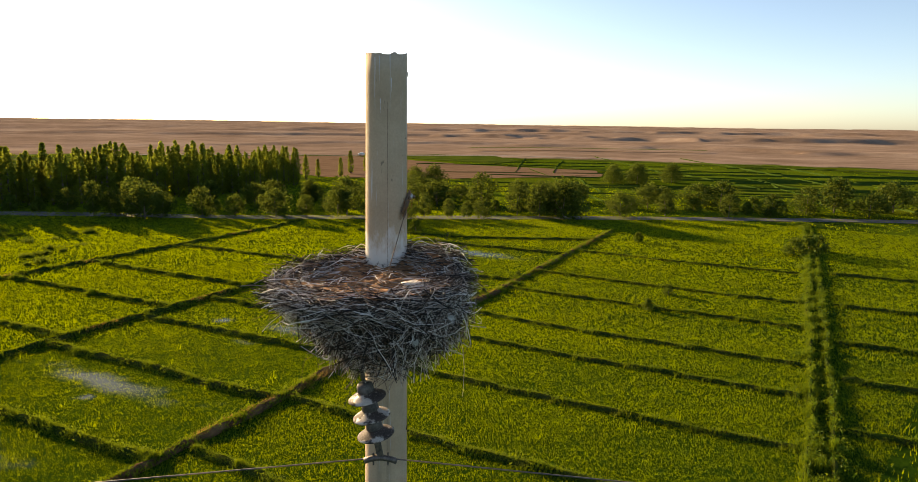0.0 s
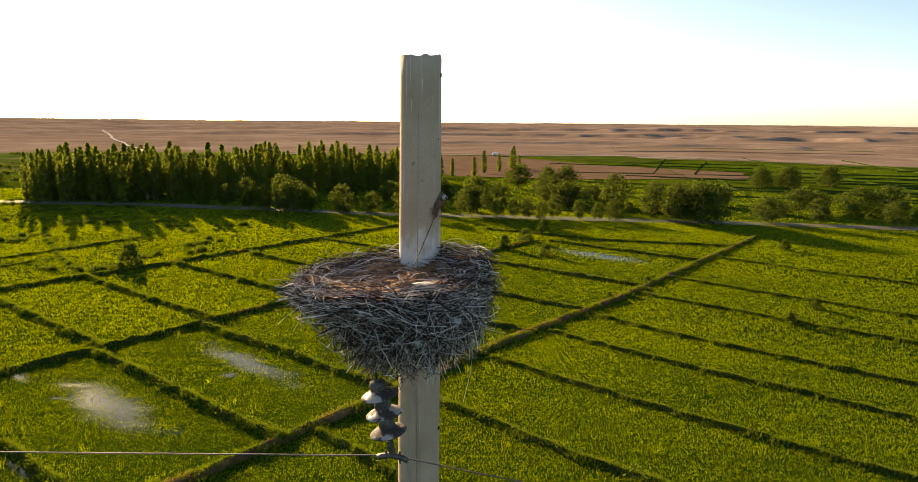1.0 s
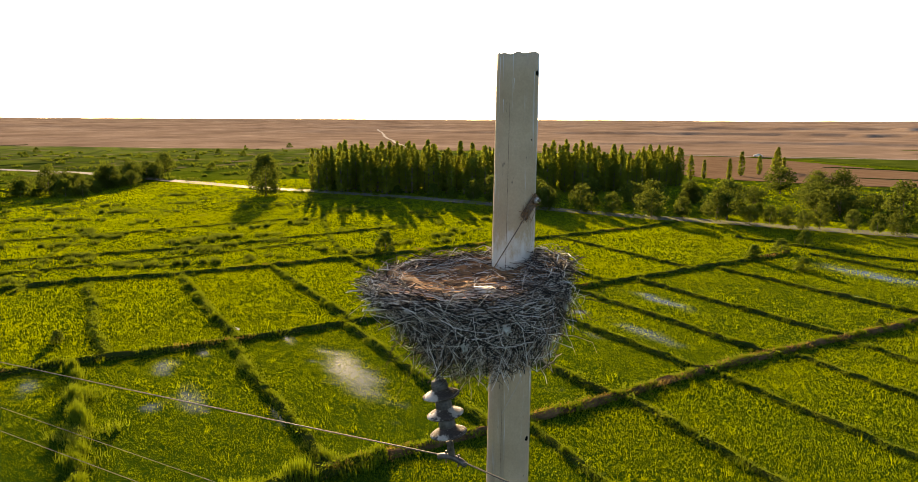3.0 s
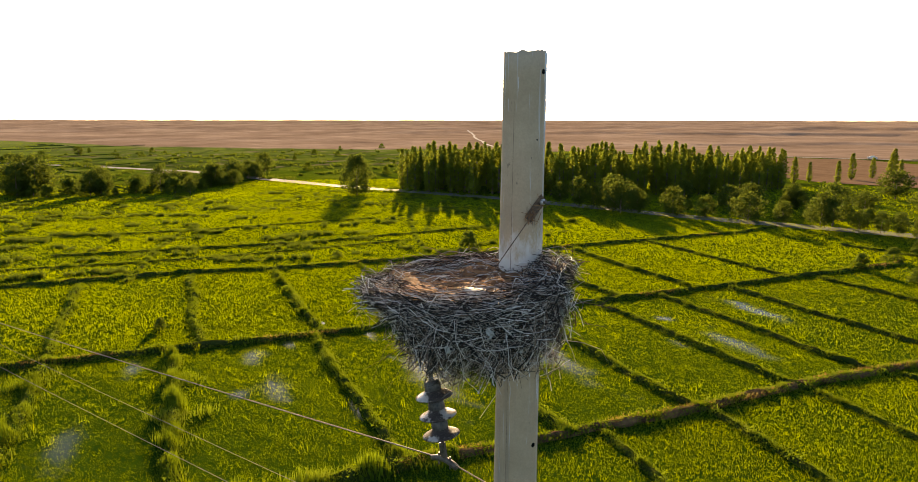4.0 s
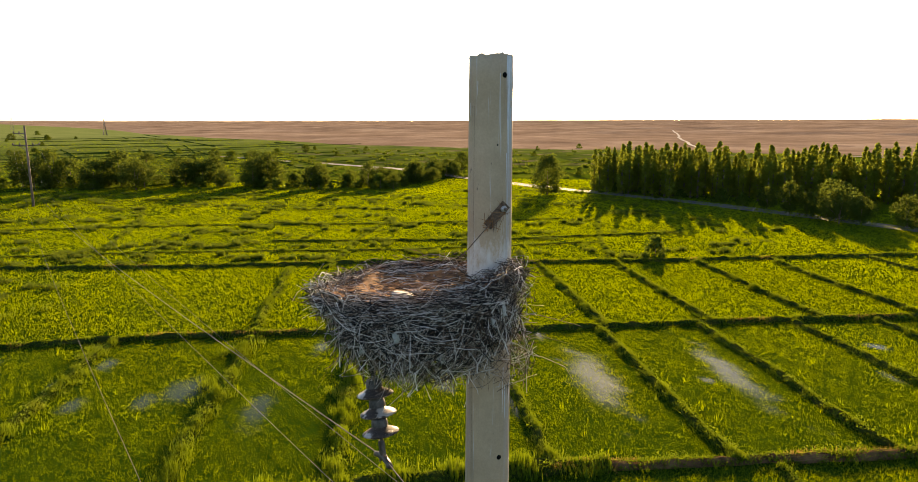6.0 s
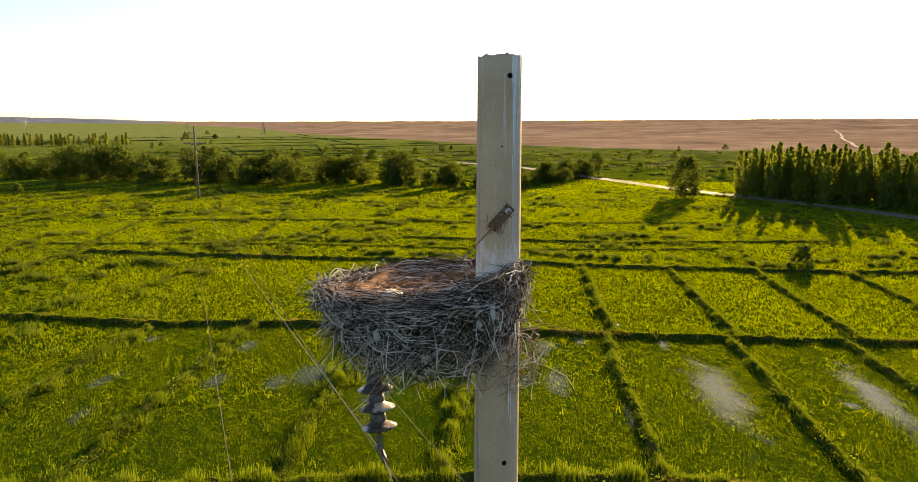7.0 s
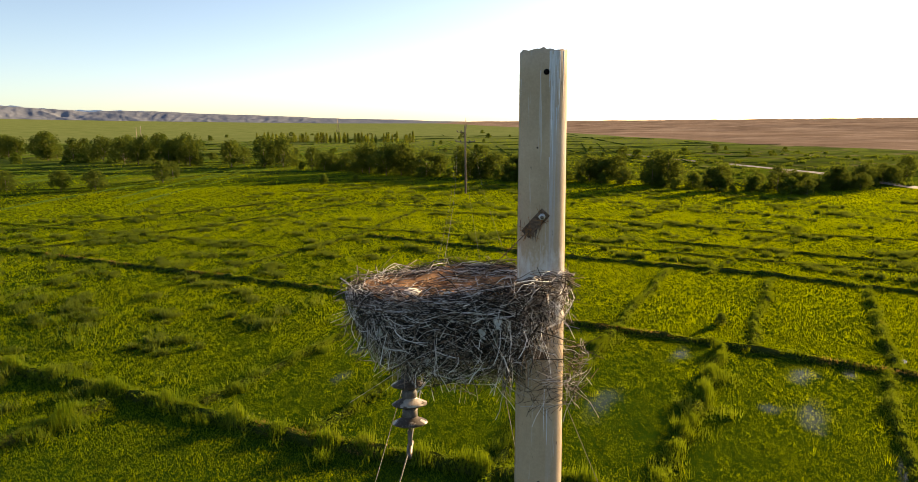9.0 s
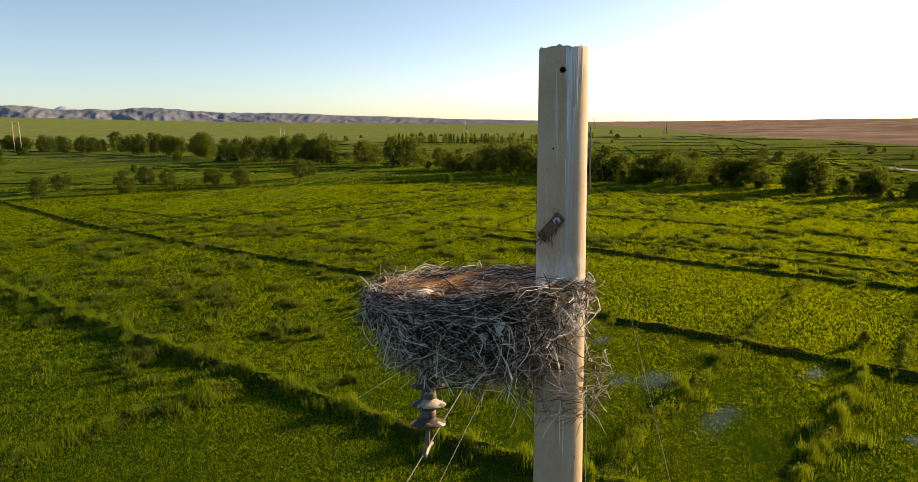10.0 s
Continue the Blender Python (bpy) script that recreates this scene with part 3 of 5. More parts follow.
for yy, weed in ((-14.0, 0.3), (-3.6, 0.35), (5.5, 0.6), (15.2, 0.6), (24.5, 0.6), (34.4, 0.3), (44.0, 0.3), (57.0, 0.2)):
    bund_line([(-72, yy - 0.3), (-60, yy), (-47.6, yy + 0.7)], 0.7, 0.3, weed)
for yy, weed in ((17.2, 0.4), (24.8, 0.3), (33.1, 0.2), (41.2, 0.15), (47.6, 0.15), (58.0, 0.1), (67.0, 0.1), (82.0, 0.1)):
    bund_line([(-24, yy + 0.3), (-13, yy - 0.1), (-4, yy), (3.6, yy + 0.2)], 0.6, 0.21, weed)
for yy in (29, 37, 46, 55, 68, 84):
    bund_line([(6.2, yy), (16, yy + 0.5), (30, yy + 0.3)], 0.7, 0.3, 0.1)
bund_line([(4.5, 24), (4.2, 52), (3.9, 70), (3.6, 92), (2.4, 128)], 0.5, 0.36, 0.8)
bund_line([(5.7, 24), (5.3, 52), (5.0, 70), (4.6, 92), (3.4, 128)], 0.4, 0.3, 0.5)
bund_line([(-18, -36.5), (-10, -36.3), (-2, -35)], 0.9, 0.4, 1.0)
bund_line([(-40, -75), (-30, -70), (-18, -66)], 0.7, 0.3, 0.4)
bund_line([(-90, -20), (-88, 10), (-92, 40)], 0.7, 0.25, 0.3)
bund_line([(-72, -10), (-90, -8), (-108, -4)], 0.7, 0.25, 0.3)
bund_line([(-73, 24), (-92, 28), (-112, 34)], 0.7, 0.25, 0.3)
bund_line([(-75, -40), (-100, -44), (-122, -50)], 0.7, 0.25, 0.3)
bund_line([(-44, -60), (-75, -62), (-105, -70)], 0.8, 0.3, 0.4)
bund_line([(-42, -120), (-70, -112), (-100, -104)], 0.8, 0.3, 0.3)
bund_line([(-43, -96), (-70, -90), (-110, -88)], 0.8, 0.3, 0.3)
bund_line([(-25, 92), (-40, 84), (-60, 80)], 0.7, 0.3, 0.3)
# low field edges in the rough grazing
for x in (-60.0, -83.0, -106.0):
    bund_line([(x + 6, -150), (x + 3, -118), (x, -90), (x - 1.5, -66)] if x > -75 else [(x + 3, -70), (x, -35), (x + 1, -2), (x - 2, 26)], 0.8, 0.16, 0.36)


def resample(pts, step):
    out = []
    for (x0, y0), (x1, y1) in zip(pts, pts[1:]):
        n = max(1, round(math.hypot(x1 - x0, y1 - y0) / step))
        out += [Vector((x0 + (x1 - x0) * i / n, y0 + (y1 - y0) * i / n)) for i in range(n)]
    out.append(Vector(pts[-1]))
    return out


def bund_sway(p):
    return 0.35 * noise.noise((p.x * 0.12, p.y * 0.12, 5.0)) + 0.12 * noise.noise((p.x * 0.6, p.y * 0.6, 1.0))


def build_bund(pts, width, height, weed):
    line = resample(pts, 0.7)
    prof = ((-1.0, -0.05), (-0.62, 0.55), (-0.25, 0.95), (0.2, 1.0), (0.6, 0.6), (1.0, -0.05))
    verts, faces = [], []
    for i, p in enumerate(line):
        d = (line[min(i + 1, len(line) - 1)] - line[max(0, i - 1)]).normalized()
        n = Vector((-d.y, d.x))
        sway = bund_sway(p)
        for u, h in prof:
            q = p + n * (u * width * 0.5 * (1 + 0.3 * noise.noise((p.x * 0.5, p.y * 0.5, u * 3))) + sway)
            z = height * h * (1 + 0.75 * noise.noise((q.x * 0.8, q.y * 0.8, 2.0)) + 0.3 * noise.noise((q.x * 2.5, q.y * 2.5, 7.0)))
            verts.append((q.x, q.y, z if h > 0 else -0.08))
    k = len(prof)
    for i in range(len(line) - 1):
        for j in range(k - 1):
            faces.append((i * k + j, (i + 1) * k + j, (i + 1) * k + j + 1, i * k + j + 1))
    faces += [tuple(range(k)), tuple(range(len(verts) - 1, len(verts) - k - 1, -1))]
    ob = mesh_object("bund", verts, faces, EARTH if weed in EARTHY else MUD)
    tagged(ob, "low earth bund between two paddies, overgrown with grass", "bund", kind="structure")


for b in BUNDS:
    build_bund(*b)

# banks between the fields of the far plain
brnd = random.Random(31)
for i in range(250):
    a, r = (radians(brnd.uniform(-174, -98)), 200 + 700 * brnd.random() ** 1.3) if i < 216 else (radians(brnd.uniform(-24, 12)), brnd.uniform(175, 330))
    if r > float(np.interp(math.degrees(a), DRY_AZ, DRY_R)) - (60 if i < 216 else 20) or inside(DRY_FIELD, np.array([r * math.sin(a)]), np.array([r * math.cos(a)]))[0]:
        continue
    x, y = r * math.sin(a), r * math.cos(a)
    ln, w = brnd.uniform(40, 150), brnd.choice((0.45, 0.45, 2.02)) + brnd.gauss(0, 0.1)
    dx, dy = math.cos(w) * ln / 2, math.sin(w) * ln / 2
    verts, faces = [], []
    for k in range(13):
        q = k / 6 - 1
        cx, cy = x + dx * q + 2 * noise.noise((x, q * 2, 1.0)), y + dy * q
        hh = (0.32 + 0.4 * noise.noise((x, q * 7, 3.0))) * (0.6 + r / 700)
        nx, ny = -math.sin(w) * hh * 1.5, math.cos(w) * hh * 1.5
        verts += [(cx - nx, cy - ny, -0.1), (cx, cy, hh), (cx + nx, cy + ny, -0.1)]
    for k in range(12):
        faces += [(3 * k, 3 * k + 1, 3 * k + 4, 3 * k + 3), (3 * k + 1, 3 * k + 2, 3 * k + 5, 3 * k + 4)]
    tagged(mesh_object("bank", verts, faces, BANK_GRASS), "low grassy bank between far fields", "bank", kind="structure")

# ---------------------------------------------------------------- standing water in the paddies
PONDS = [(-36.2, 11.6, 5.2, 1.5), (-50, 6.6, 0.55, 0.3), (-36.8, 1.5, 2.0, 0.9), (-36.0, 21.0, 5.5, 1.1), (-36.0, 73.0, 6.5, 2.0), (-32.0, 61.2, 4.0, 1.2),
         (-39.5, 44.0, 4.0, 1.0), (-36.3, -15.2, 2.2, 1.4), (-33.0, -9.8, 2.5, 0.9), (-29.5, -36.0, 2.6, 1.1), (-33.6, -28.6, 1.6, 0.6), (-33.0, 35.5, 3.6, 1.0), (-43.6, 0.6, 1.6, 0.8)]


prnd = random.Random(9)
for _ in range(16):
    PONDS.append((prnd.uniform(-46, -26.5), prnd.uniform(-31, 50), prnd.uniform(0.6, 1.8), prnd.uniform(0.3, 0.8)))


def smooth_field(x, y, k, seed):
    """Cheap smooth variation over the ground, about -1 to 1."""
    return (np.sin(x * k + seed) * np.cos(y * k * 1.3 - seed * 2) + np.sin((x + y) * k * 0.6 + seed * 3) * np.cos((x - y) * k * 1.7 + seed)) * 0.6


def openness(x, y):
    """How open the water lies: 1 in the middle of a pool, 0 under thick rice."""
    o = np.zeros(len(x))
    for px, py, rx, ry in PONDS:
        d = ((x - px) / rx) ** 2 + ((y - py) / ry) ** 2
        d = d * (1 + 0.55 * smooth_field(x, y, 1.3, 3.0) + 0.35 * smooth_field(x, y, 3.7, 8.0))
        o = np.maximum(o, np.exp(-0.9 * np.abs(d) ** 1.3))
    return o


def build_flood():
    """The wet floor of the flooded strip of paddies: mud, with water lying open in the pools."""
    step, cols = 0.4, 54
    ys = np.arange(-34, 82, step)
    east = np.interp(ys, (-34, -32, -12, -2, 9, 82), (-20.6, -20.4, -22.9, -24.6, -25.2, -25.2))
    west = np.where(ys < -30, -45.2, -46.6)
    q = np.linspace(0, 1, cols)
    x = (west[:, None] + (east - west)[:, None] * q[None, :]).ravel()
    y = np.repeat(ys, cols)
    verts = [(float(px), float(py), 0.03) for px, py in zip(x, y)]
    faces = [(i * cols + k, i * cols + k + 1, (i + 1) * cols + k + 1, (i + 1) * cols + k) for i in range(len(ys) - 1) for k in range(cols - 1)]
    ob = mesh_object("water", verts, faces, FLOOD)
    at = ob.data.attributes.new("open", "FLOAT", "POINT")
    at.data.foreach_set("value", openness(x, y).astype(np.float32))
    tagged(ob, "shallow standing water in the paddies, seen between thin rice", "water", kind="structure")


def build_pond(x, y, rx, ry, seed):
    verts, n = [(x, y, 0.035)], 40
    for ring in (0.5, 1.0):
        for k in range(n):
            w = 2 * math.pi * k / n
            m = 0.98 * ring * (1 + 0.38 * noise.noise((math.cos(w) * 1.6, math.sin(w) * 1.6, seed)) + 0.2 * noise.noise((math.cos(w) * 5, math.sin(w) * 5, seed + 9)))
            verts.append((x + rx * m * math.cos(w), y + ry * m * math.sin(w), 0.035))
    faces = [(0, 1 + k, 1 + (k + 1) % n) for k in range(n)]
    faces += [(1 + k, 1 + n + k, 1 + n + (k + 1) % n, 1 + (k + 1) % n) for k in range(n)]
    ob = mesh_object("water", verts, faces, WATER)
    tagged(ob, "shallow standing water open between the rice", "water", kind="structure")


build_flood()
for i, p in enumerate(PONDS):
    if p[0] < -47:
        build_pond(*p, i * 3.7)

# ---------------------------------------------------------------- rice and grass
rng = np.random.default_rng(11)
BUND_PTS = np.array([(p.x, p.y, w) for pts, w, h, g in BUNDS for p in resample(pts, 0.8)])


def in_pond(x, y):
    return np.clip(1 - 0.55 * openness(x, y), 0.4, 1.0)


def near_bund(x, y):
    """True where a bund lies."""
    hit = np.zeros(len(x), bool)
    cell = {}
    for bx, by, w in BUND_PTS:
        cell.setdefault((int(bx // 2), int(by // 2)), []).append((bx, by, w))
    keys = np.stack((x // 2, y // 2), 1).astype(int)
    order = np.lexsort((keys[:, 1], keys[:, 0]))
    ks = keys[order]
    cuts = np.flatnonzero(np.any(np.diff(ks, axis=0) != 0, axis=1)) + 1
    for idx in np.split(order, cuts):
        if not len(idx):
            continue
        cx, cy = keys[idx[0]]
        near = [q for i in (-1, 0, 1) for j in (-1, 0, 1) for q in cell.get((cx + i, cy + j), ())]
        for bx, by, w in near:
            hit[idx] |= (x[idx] - bx) ** 2 + (y[idx] - by) ** 2 < (w * 0.42) ** 2
    return hit


def blades(x, y, z, height, width, count, lean, spread=0.35):
    """Loose triangles: count blades a tuft."""
    n = len(x)
    x, y, z, height = (np.repeat(a, count) for a in (x, y, z, height))
    m = n * count
    a = rng.uniform(0, 2 * np.pi, m)
    off = rng.uniform(0.0, 1.0, m) * lean * spread
    bx, by = x + np.cos(a) * off, y + np.sin(a) * off
    h = height * rng.uniform(0.65, 1.15, m)
    tip = np.stack((bx + np.cos(a) * lean * rng.uniform(0.2, 1.0, m), by + np.sin(a) * lean * rng.uniform(0.2, 1.0, m), z + h), 1)
    s = a + np.pi / 2 + rng.normal(0, 0.5, m)
    w = width * rng.uniform(0.7, 1.3, m)
    dx, dy = np.cos(s) * w, np.sin(s) * w
    p0 = np.stack((bx - dx, by - dy, z), 1)
    p1 = np.stack((bx + dx, by + dy, z), 1)
    return np.stack((p0, p1, tip), 1)


def scatter(r0, r1, per_m2, a0=-174.0, a1=13.0):
    area = math.pi * (r1 * r1 - r0 * r0) * (a1 - a0) / 360
    n = int(area * per_m2)
    r = np.sqrt(rng.uniform(r0 * r0, r1 * r1, n))
    a = np.radians(rng.uniform(a0, a1, n))
    return r * np.sin(a), r * np.cos(a)


def fringe():
    """Thicker rice round the open water."""
    out = []
    for px, py, rx, ry in PONDS:
        n = int(60 * rx * ry)
        d, a = np.sqrt(rng.uniform(0.35, 1.9, n)), rng.uniform(0, 2 * np.pi, n)
        x, y = px + rx * d * np.cos(a), py + ry * d * np.sin(a)
        out.append(blades(x, y, np.zeros(n), np.full(n, 0.15), 0.0065, 4, 0.08, 1.3))
    return np.concatenate(out)


def sow(r0, r1, per_m2, height, width, count, lean, arc=(-174.0, 13.0)):
    x, y = scatter(r0, r1, per_m2, *arc) if r0 < 150 else scatter(r0, r1, per_m2, -178, 18)
    if r1 > 300:
        az = np.degrees(np.arctan2(x, y))
        ok = np.hypot(x, y) < np.interp(az, DRY_AZ, DRY_R) - 20
        x, y = x[ok], y[ok]
    if r0 >= 190:
        az = np.degrees(np.arctan2(x, y))
        ok = (az < -100) | (az > -40)
        x, y = x[ok], y[ok]
    if r1 > 180:
        ok = ~inside(DRY_FIELD, x, y) & ((x < -190) | (y < 100) | (rng.uniform(0, 1, len(x)) < np.where(y < 150 + 0.45 * np.abs(x), 0.35, 0.12)))
        x, y = x[ok], y[ok]
    keep = (rng.uniform(0, 1, len(x)) < in_pond(x, y) * (0.86 + 0.14 * smooth_field(x, y, 0.35, 2.0))) & ~near_bund(x, y)
    x, y = x[keep], y[keep]
    rough = np.where((x < -75) | (y < -36), 1.7, 1.0)
    grow = 0.16 * smooth_field(x, y, 0.16, 0.7) + 0.16 * smooth_field(x, y, 0.9, 4.0) + 0.22 * smooth_field(x, y, 2.3, 1.6) + 0.16 * smooth_field(x, y, 5.1, 2.9)
    h = 1.2 * height * np.clip(1 + rough * grow, 0.35, 2.2)
    return blades(x, y, np.zeros(len(x)), h, width, count, lean, 1.3)


RICE_TRIS = np.concatenate((
    fringe(),
    sow(0.6, 23, 20.0, 0.22, 0.016, 2, 0.14, (-180.0, 180.0)),
    sow(23, 70, 4.5, 0.26, 0.03, 2, 0.2, (13.0, 186.0)),
    sow(23, 36, 180.0, 0.102, 0.0052, 2, 0.072),
    sow(36, 52, 118.0, 0.116, 0.0072, 2, 0.088),
    sow(52, 78, 46.0, 0.145, 0.0135, 2, 0.13),
    sow(78, 125, 19.0, 0.16, 0.027, 2, 0.18),
    sow(125, 190, 3.4, 0.19, 0.065, 3, 0.28),
    sow(25, 130, 0.05, 0.42, 0.012, 12, 0.30),
    sow(190, 330, 0.45, 0.16, 0.13, 3, 0.5),
    sow(330, 720, 0.05, 0.2, 0.26, 3, 1.0)))
tagged(tri_cloud("rice", RICE_TRIS, RICE), "bright green young rice standing in wet paddies", "rice", kind="stuff")


def weeds():
    out = []
    for pts, w, h, g in BUNDS:
        line = resample(pts, 0.25)
        dist = float(np.mean([math.hypot(p.x, p.y) for p in line]))
        thick = 1.0 if dist > 75 else 1.7
        n = int(len(line) * (11.0 + 4.0 * g) * thick)
        pick = rng.integers(0, len(line), n)
        mids = []
        for i, p in enumerate(line):
            d = (line[min(i + 1, len(line) - 1)] - line[max(0, i - 1)]).normalized()
            s = bund_sway(p)
            mids.append((p.x - d.y * s, p.y + d.x * s, -d.y, d.x))
        mids = np.array(mids)[pick]
        u = rng.normal(0, w * 0.42, n)
        x, y = mids[:, 0] + mids[:, 2] * u, mids[:, 1] + mids[:, 3] * u
        far = np.hypot(x, y)
        tall = 0.22 + 0.10 * smooth_field(x, y, 2.1, 1.0) + (0.62 if g >= 1.0 else 0.38) * g * np.clip(smooth_field(x, y, 0.9, 6.0) + 0.2, 0, 1.2)
        tall *= (0.5 + np.clip(smooth_field(x, y, 1.5, 3.3) + 0.45, 0, 1.35)) * (1.0 if g >= 0.95 else 0.72)
        out.append(blades(x, y, h * np.clip(0.92 - 1.5 * np.abs(u) / w, 0, 1), tall, (0.010 if thick > 1 else 0.015) + far.mean() * 0.0002, 4, 0.20))
        if g >= 0.3 and dist < 80:      # broad-leaved weeds in clumps on the banks
            for p in resample(pts, 0.45):
                if noise.noise((p.x * 0.5, p.y * 0.5, 14.0)) > 0.02 and rng.uniform() < 0.45 + 0.5 * g:
                    k, m = rng.uniform(0.6, 1.3), 46
                    c = np.stack((p.x + bund_sway(p) + rng.normal(0, 0.24 * k, m), p.y + bund_sway(p) + rng.normal(0, 0.24 * k, m), h * 0.8 + np.abs(rng.normal(0, 0.17 * k, m))), 1)
                    out.append(c[:, None, :] + rng.normal(0, 0.05, (m, 3, 3)))
        if g >= 0.8:      # rank clumps beside the banks
            for i in range(int(len(line) / 7)):
                c = line[rng.integers(0, len(line))]
                m = int(rng.integers(14, 40))
                rad = rng.uniform(0.2, 0.6)
                cx, cy = c.x + rng.normal(0, w * 0.8), c.y + rng.normal(0, w * 0.8)
                out.append(blades(cx + rng.normal(0, rad, m), cy + rng.normal(0, rad, m), np.full(m, 0.05), np.full(m, rng.uniform(0.35, 0.8)), 0.014, 5, 0.3))
    for i in range(200):      # rank clumps in the rougher fields
        cx, cy = (rng.uniform(-150, -76), rng.uniform(-110, 45)) if i < 110 else (rng.uniform(-60, -8), rng.uniform(-95, -34))
        m = int(rng.integers(10, 34))
        rx, ry = rng.uniform(0.3, 1.4), rng.uniform(0.25, 0.6)
        out.append(blades(cx + rng.normal(0, rx * 0.6, m), cy + rng.normal(0, ry * 1.6, m), np.zeros(m), np.full(m, rng.uniform(0.4, 0.75)), 0.03, 5, 0.4))
    return np.concatenate(out)


def tussocks():
    """Dark rank tussocks, single and in ragged rows, over the rough grazing beyond the paddies."""
    out = []
    for i in range(520):
        cx, cy = (rng.uniform(-158, -76), rng.uniform(-125, 55)) if i < 330 else (rng.uniform(-74, -14), rng.uniform(-125, -40))
        m, n = int(rng.integers(12, 40)), int(rng.integers(1, 5))
        way = rng.normal(1.2, 0.35)
        for k in range(n):
            rad = rng.uniform(0.3, 0.85)
            x, y = cx + math.cos(way) * k * 1.3 + rng.normal(0, 0.3), cy + math.sin(way) * k * 1.3 + rng.normal(0, 0.3)
            out.append(blades(x + rng.normal(0, rad * 0.55, m), y + rng.normal(0, rad * 0.55, m), np.zeros(m), np.full(m, rng.uniform(0.3, 0.8)), 0.04, 5, 0.45))
    for i in range(420):      # low scrub beyond the road
        a, r = radians(rng.uniform(-112, -58)), rng.uniform(190, 385)
        x, y = r * math.sin(a), r * math.cos(a)
        if r > float(np.interp(math.degrees(a), DRY_AZ, DRY_R)) - 8:
            continue
        m, rad, h = int(rng.integers(10, 30)), rng.uniform(0.6, 2.2), rng.uniform(0.35, 1.3)
        out.append(blades(x + rng.normal(0, rad, m), y + rng.normal(0, rad * 0.6, m), np.zeros(m), np.full(m, h), 0.14, 5, 0.6))
    return np.concatenate(out)


tagged(tri_cloud("tussocks", tussocks(), SCRUB), "dark rank tussocks scattered over the rough grass", "grass", kind="stuff")
def dry_tufts():
    """Dead yellow-brown grass in runs along the larger bunds."""
    out = []
    for pts, w, h, g in BUNDS[:4]:
        for p in resample(pts, 0.3):
            if noise.noise((p.x * 0.11, p.y * 0.11, 21.0)) + (0.25 if g in EARTHY else 0.0) < 0.12 or p.y > 100:
                continue
            m, d = 7, bund_sway(p)
            u = rng.normal(0, w * 0.3, m)
            out.append(blades(p.x + d + u, p.y + rng.normal(0, 0.2, m), h * np.clip(0.9 - 1.5 * np.abs(u) / w, 0, 1), np.full(m, rng.uniform(0.12, 0.34)), 0.010, 4, 0.18))
    return np.concatenate(out)


tagged(tri_cloud("dry_grass", dry_tufts(), DRY_GRASS), "dead yellow-brown grass along the trodden bunds", "grass", kind="stuff")
tagged(tri_cloud("weeds", weeds(), WEED), "yellowish rough grass and weeds growing on the bunds", "grass", kind="stuff")

# ---------------------------------------------------------------- the concrete pole
LEAN = Vector((-0.004, -0.004, 0.0))     # the shaft leans a little with height below its head
POLE_TOP = 17.43


def pole_axis(z):
    return LEAN * (POLE_TOP - z) + Vector((0, 0, z))


def pole_radius(z):
    return 0.156 + 0.0052 * (POLE_TOP - z)


